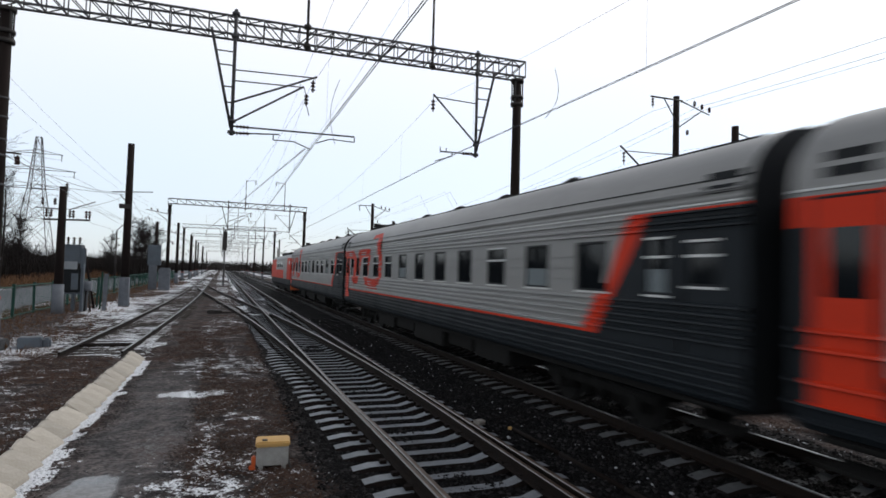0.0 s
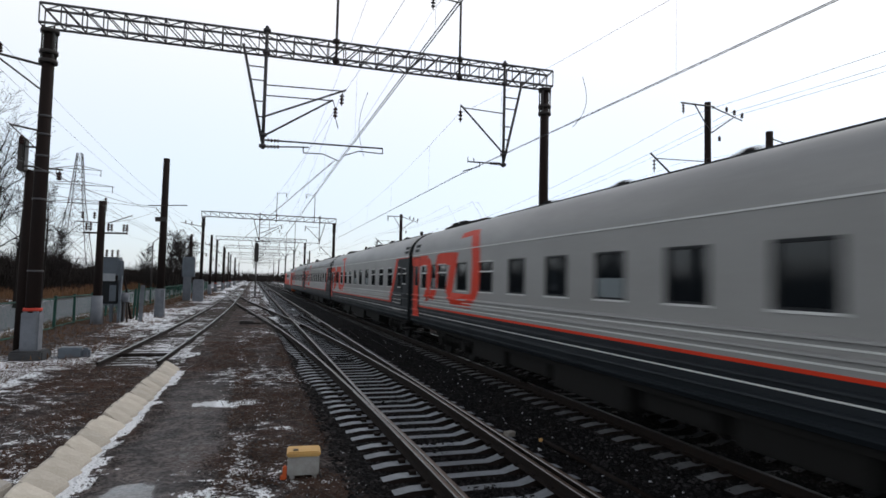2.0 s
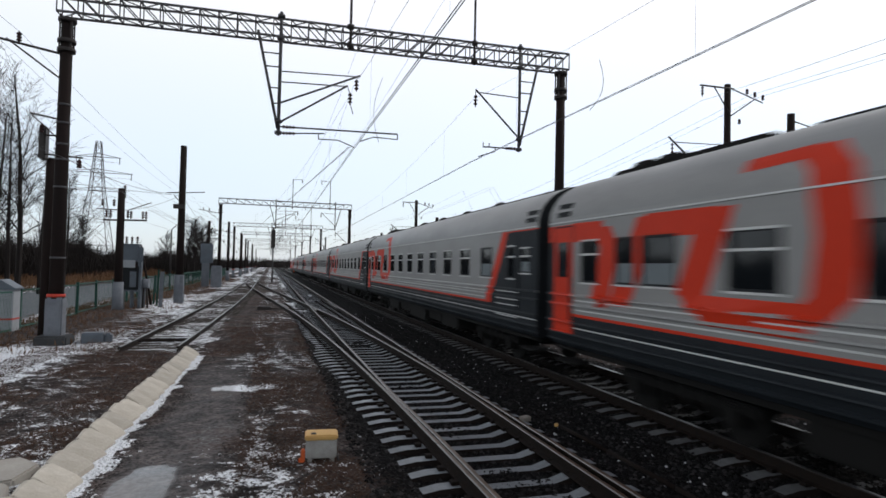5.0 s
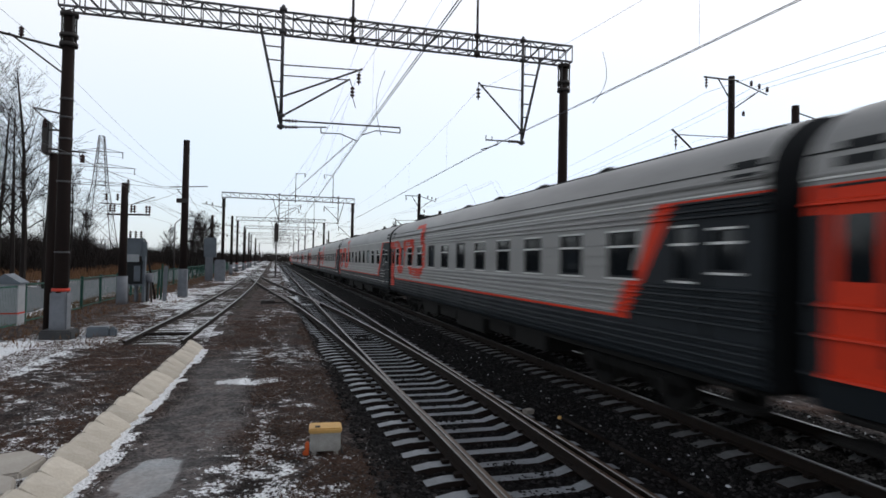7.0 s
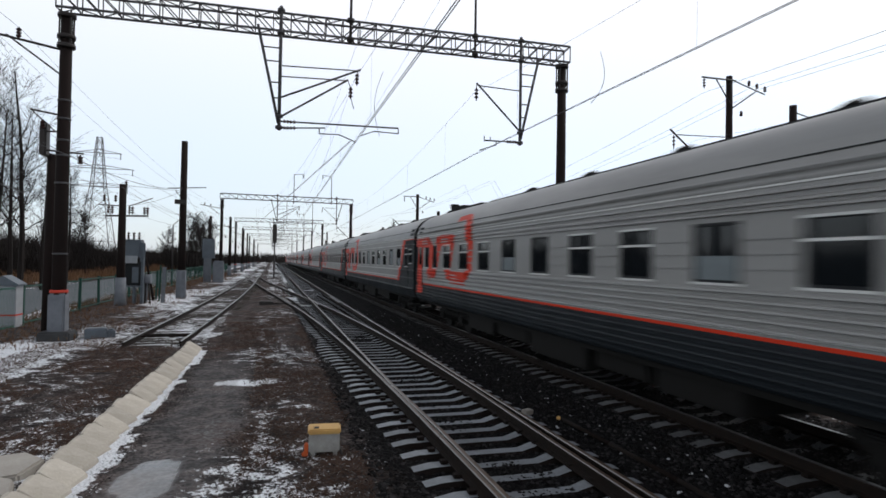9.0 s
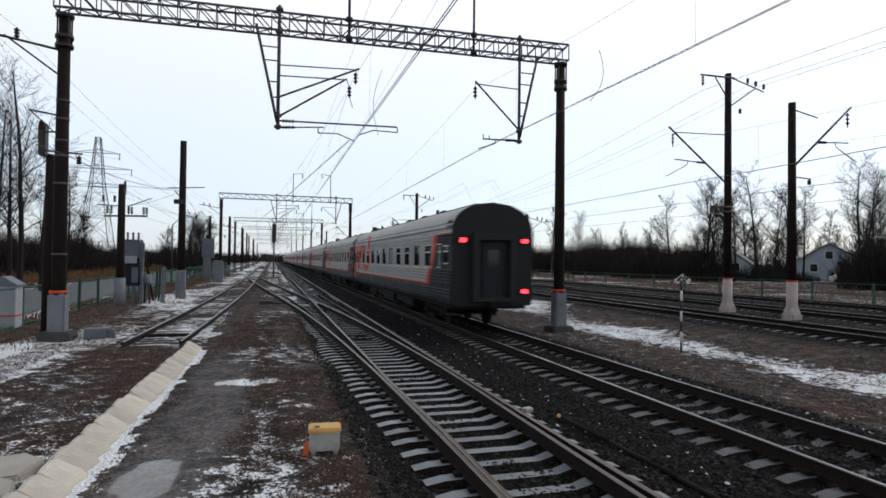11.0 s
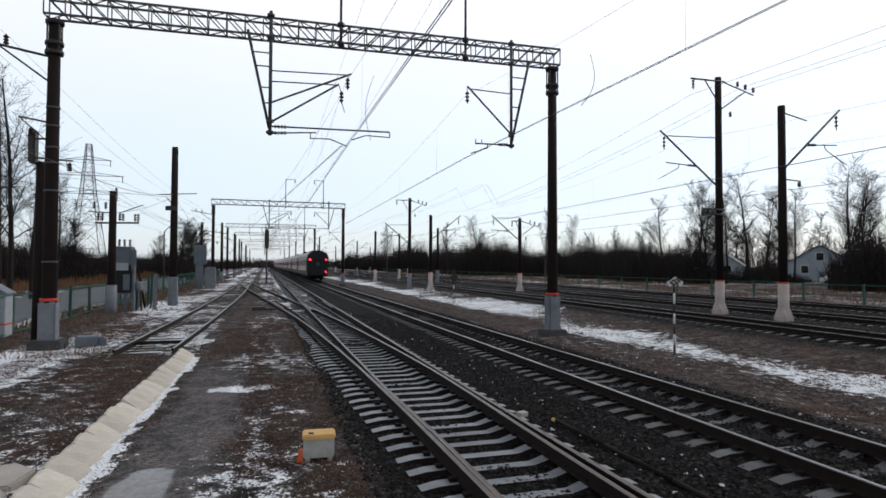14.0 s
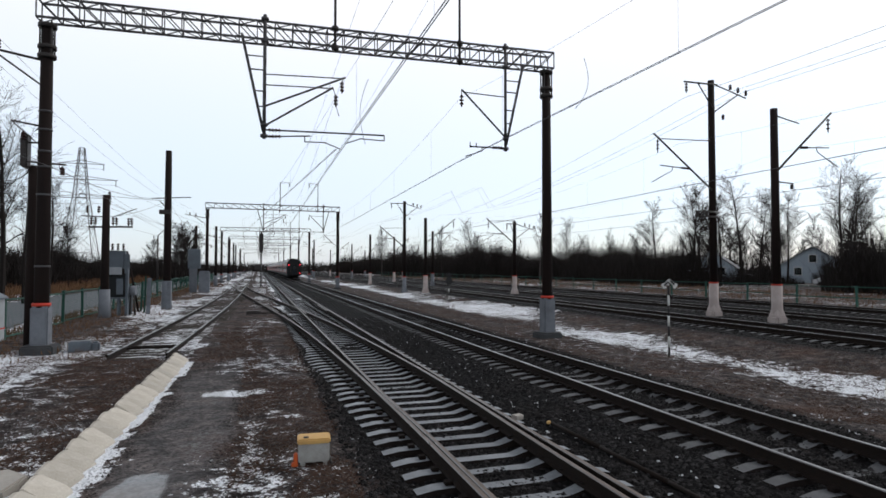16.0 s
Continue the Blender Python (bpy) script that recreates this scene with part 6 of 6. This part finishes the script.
def grains(name, dark, light):
    """Loose stones, each of its own tone."""
    m = surface(name, dark, dark, 0.85, 0, 7, 40, 0.3, spec=0.12)
    nt = m.node_tree
    g = nt.nodes.new("ShaderNodeNewGeometry")
    cr = nt.nodes.new("ShaderNodeValToRGB")
    cr.color_ramp.elements[0].color, cr.color_ramp.elements[1].color = (*dark, 1), (*light, 1)
    half = cr.color_ramp.elements.new(0.7)
    half.color = (*[a * 0.75 + b * 0.25 for a, b in zip(dark, light)], 1)
    nt.links.new(g.outputs["Random Per Island"], cr.inputs[0])
    nt.links.new(cr.outputs[0], nt.nodes["Principled BSDF"].inputs["Base Color"])
    return m


M["stone"] = grains("broken dark granite", (0.003, 0.0028, 0.0029), (0.044, 0.041, 0.041))
M["pebble"] = grains("brown and grey pebbles", (0.014, 0.0105, 0.0095), (0.2, 0.19, 0.185))
stones("ballast_stones", "loose dark crushed stone of the track bed", 46000, lambda r: (r.uniform(1.25, 9.8), 4.0 + r.random() ** 1.6 * 30), 0.022, 0.052, "stone", 11)
stones("ballast_stones", "dark crushed stone of the far track beds", 14000, lambda r: (r.uniform(17.4, 35), 8 + r.random() ** 1.4 * 50), 0.03, 0.07, "stone", 12)
stones("gravel", "stones scattered on the soil beside the path", 26000, lambda r: (r.uniform(-6.5, 1.4), 5.5 + r.random() ** 1.5 * 20), 0.006, 0.024, "pebble", 13)


def flecks(r):
    while True:
        x, y = r.uniform(-7.5, 1.6), 6 + r.random() ** 1.5 * 24
        if abs(x - (KERB0.x + 0.1)) < 0.6 and y < 19:
            continue
        if noise.noise((x * 0.8, y * 0.55, 12)) + 0.25 * noise.noise((x * 3, y * 3, 1)) > 0.12:
            return x, y


stones("snow_flecks", "small crusts of old snow on the dark soil", 2500, flecks, 0.005, 0.016, "stone_snow", 14)
stones("snow_flecks", "stray snow crumbs in the ballast", 350, lambda r: (r.choice((r.uniform(4.4, 6.2), r.uniform(9, 10.2))), 5 + r.random() ** 1.3 * 30), 0.012, 0.04, "stone_snow", 16)


# ---- house and car beyond the far fence ----
def house(x, y, turn, w, d, eave, ridge, label):
    t = thing("house", label, "house", "houses", pose(x, y, -0.3, 0, 0, turn))
    bm = bmesh.new()
    a = [(-w / 2, 0, 0), (w / 2, 0, 0), (w / 2, 0, eave), (0, 0, ridge), (-w / 2, 0, eave)]
    f = [bm.verts.new(c) for c in a]
    k = [bm.verts.new((c[0], d, c[2])) for c in a]
    bm.faces.new(f)
    bm.faces.new(k[::-1])
    for i in range(5):
        bm.faces.new((f[i], k[i], k[(i + 1) % 5], f[(i + 1) % 5]))
    bmesh.ops.recalc_face_normals(bm, faces=bm.faces)
    part("wall", bm, "wall", t)
    bm = bmesh.new()
    rise = ridge - eave
    for s in (-1, 1):
        p = [(s * (w / 2 + 0.5), -0.5, eave - rise * 0.1 + 0.05), (0, -0.5, ridge + 0.05), (0, d + 0.5, ridge + 0.05), (s * (w / 2 + 0.5), d + 0.5, eave - rise * 0.1 + 0.05)]
        lo = [bm.verts.new(c) for c in p]
        hi = [bm.verts.new((c[0], c[1], c[2] + 0.18)) for c in p]
        bm.faces.new(hi)
        bm.faces.new(lo[::-1])
        for i in range(4):
            bm.faces.new((lo[i], lo[(i + 1) % 4], hi[(i + 1) % 4], hi[i]))
    bmesh.ops.recalc_face_normals(bm, faces=bm.faces)
    part("roof", bm, "roof", t, "grey sheet roof")
    for wx, wz in ((w * 0.22, 1.6), (-w * 0.22, 1.6), (0, eave + 0.6)):
        bm = bmesh.new()
        for q in ((-0.6, 0.6, -0.08, 0.0), (-0.6, 0.6, 1.4, 1.48), (-0.68, -0.6, -0.08, 1.48), (0.6, 0.68, -0.08, 1.48)):
            box(bm, wx + q[0], wx + q[1], -0.06, 0.02, wz + q[2], wz + q[3])
        wn_ = part("window", bm, "coach_white", t)
        bm = bmesh.new()
        box(bm, wx - 0.6, wx + 0.6, -0.03, 0.0, wz, wz + 1.4)
        part("pane", bm, "glass", wn_)
    return t


house(99.0, 85.5, -47, 11, 10, 3.4, 6.8, "whitewashed gabled house behind bare trees")
house(82.5, 93, -47, 8, 12, 3.0, 6.0, "grey-roofed cottage half hidden by bare trees")

car = thing("car", "white parked car beyond the far fence", "car", "", pose(89.5, 74.5, -0.3, 0, 0, -40))
bm = bmesh.new()
side = [(-2.1, 0.35), (2.1, 0.35), (2.15, 0.8), (1.3, 0.95), (0.6, 1.42), (-0.9, 1.42), (-1.8, 1.0), (-2.15, 0.9)]
lo = [bm.verts.new((x, -0.82, z)) for x, z in side]
hi = [bm.verts.new((x, 0.82, z)) for x, z in side]
bm.faces.new(lo)
bm.faces.new(hi[::-1])
for i in range(8):
    bm.faces.new((lo[i], hi[i], hi[(i + 1) % 8], lo[(i + 1) % 8]))
bmesh.ops.bevel(bm, geom=list(bm.edges), offset=0.06, segments=2, affect="EDGES")
bmesh.ops.recalc_face_normals(bm, faces=bm.faces)
part("body", bm, "car", car)
bm = bmesh.new()
for s in (-1, 1):
    box(bm, -1.2, 0.75, s * 0.835 - 0.01, s * 0.835 + 0.01, 1.0, 1.32, 0.005)
part("side_window", bm, "glass", car)
for wx in (-1.3, 1.3):
    for s in (-1, 1):
        bm = bmesh.new()
        rod(bm, (wx, s * 0.7, 0.32), (wx, s * 0.86, 0.32), 0.32, 0.32, 14)
        part("wheel", bm, "tyre", car)


# ---- movement ----
def motions():
    """The whole train runs away along its track, gaining a little speed."""
    for k, car in enumerate(train):
        lead = 74.4 if k == 0 else (3 - k) * LEN
        walk(car, [(t, pose(RUN, 5.3 + 22.09 * t + 0.053 * t * t + lead, 0)) for t in (0, 2, 4, 6, 8, 10, 12, 14, 16)])


motions()
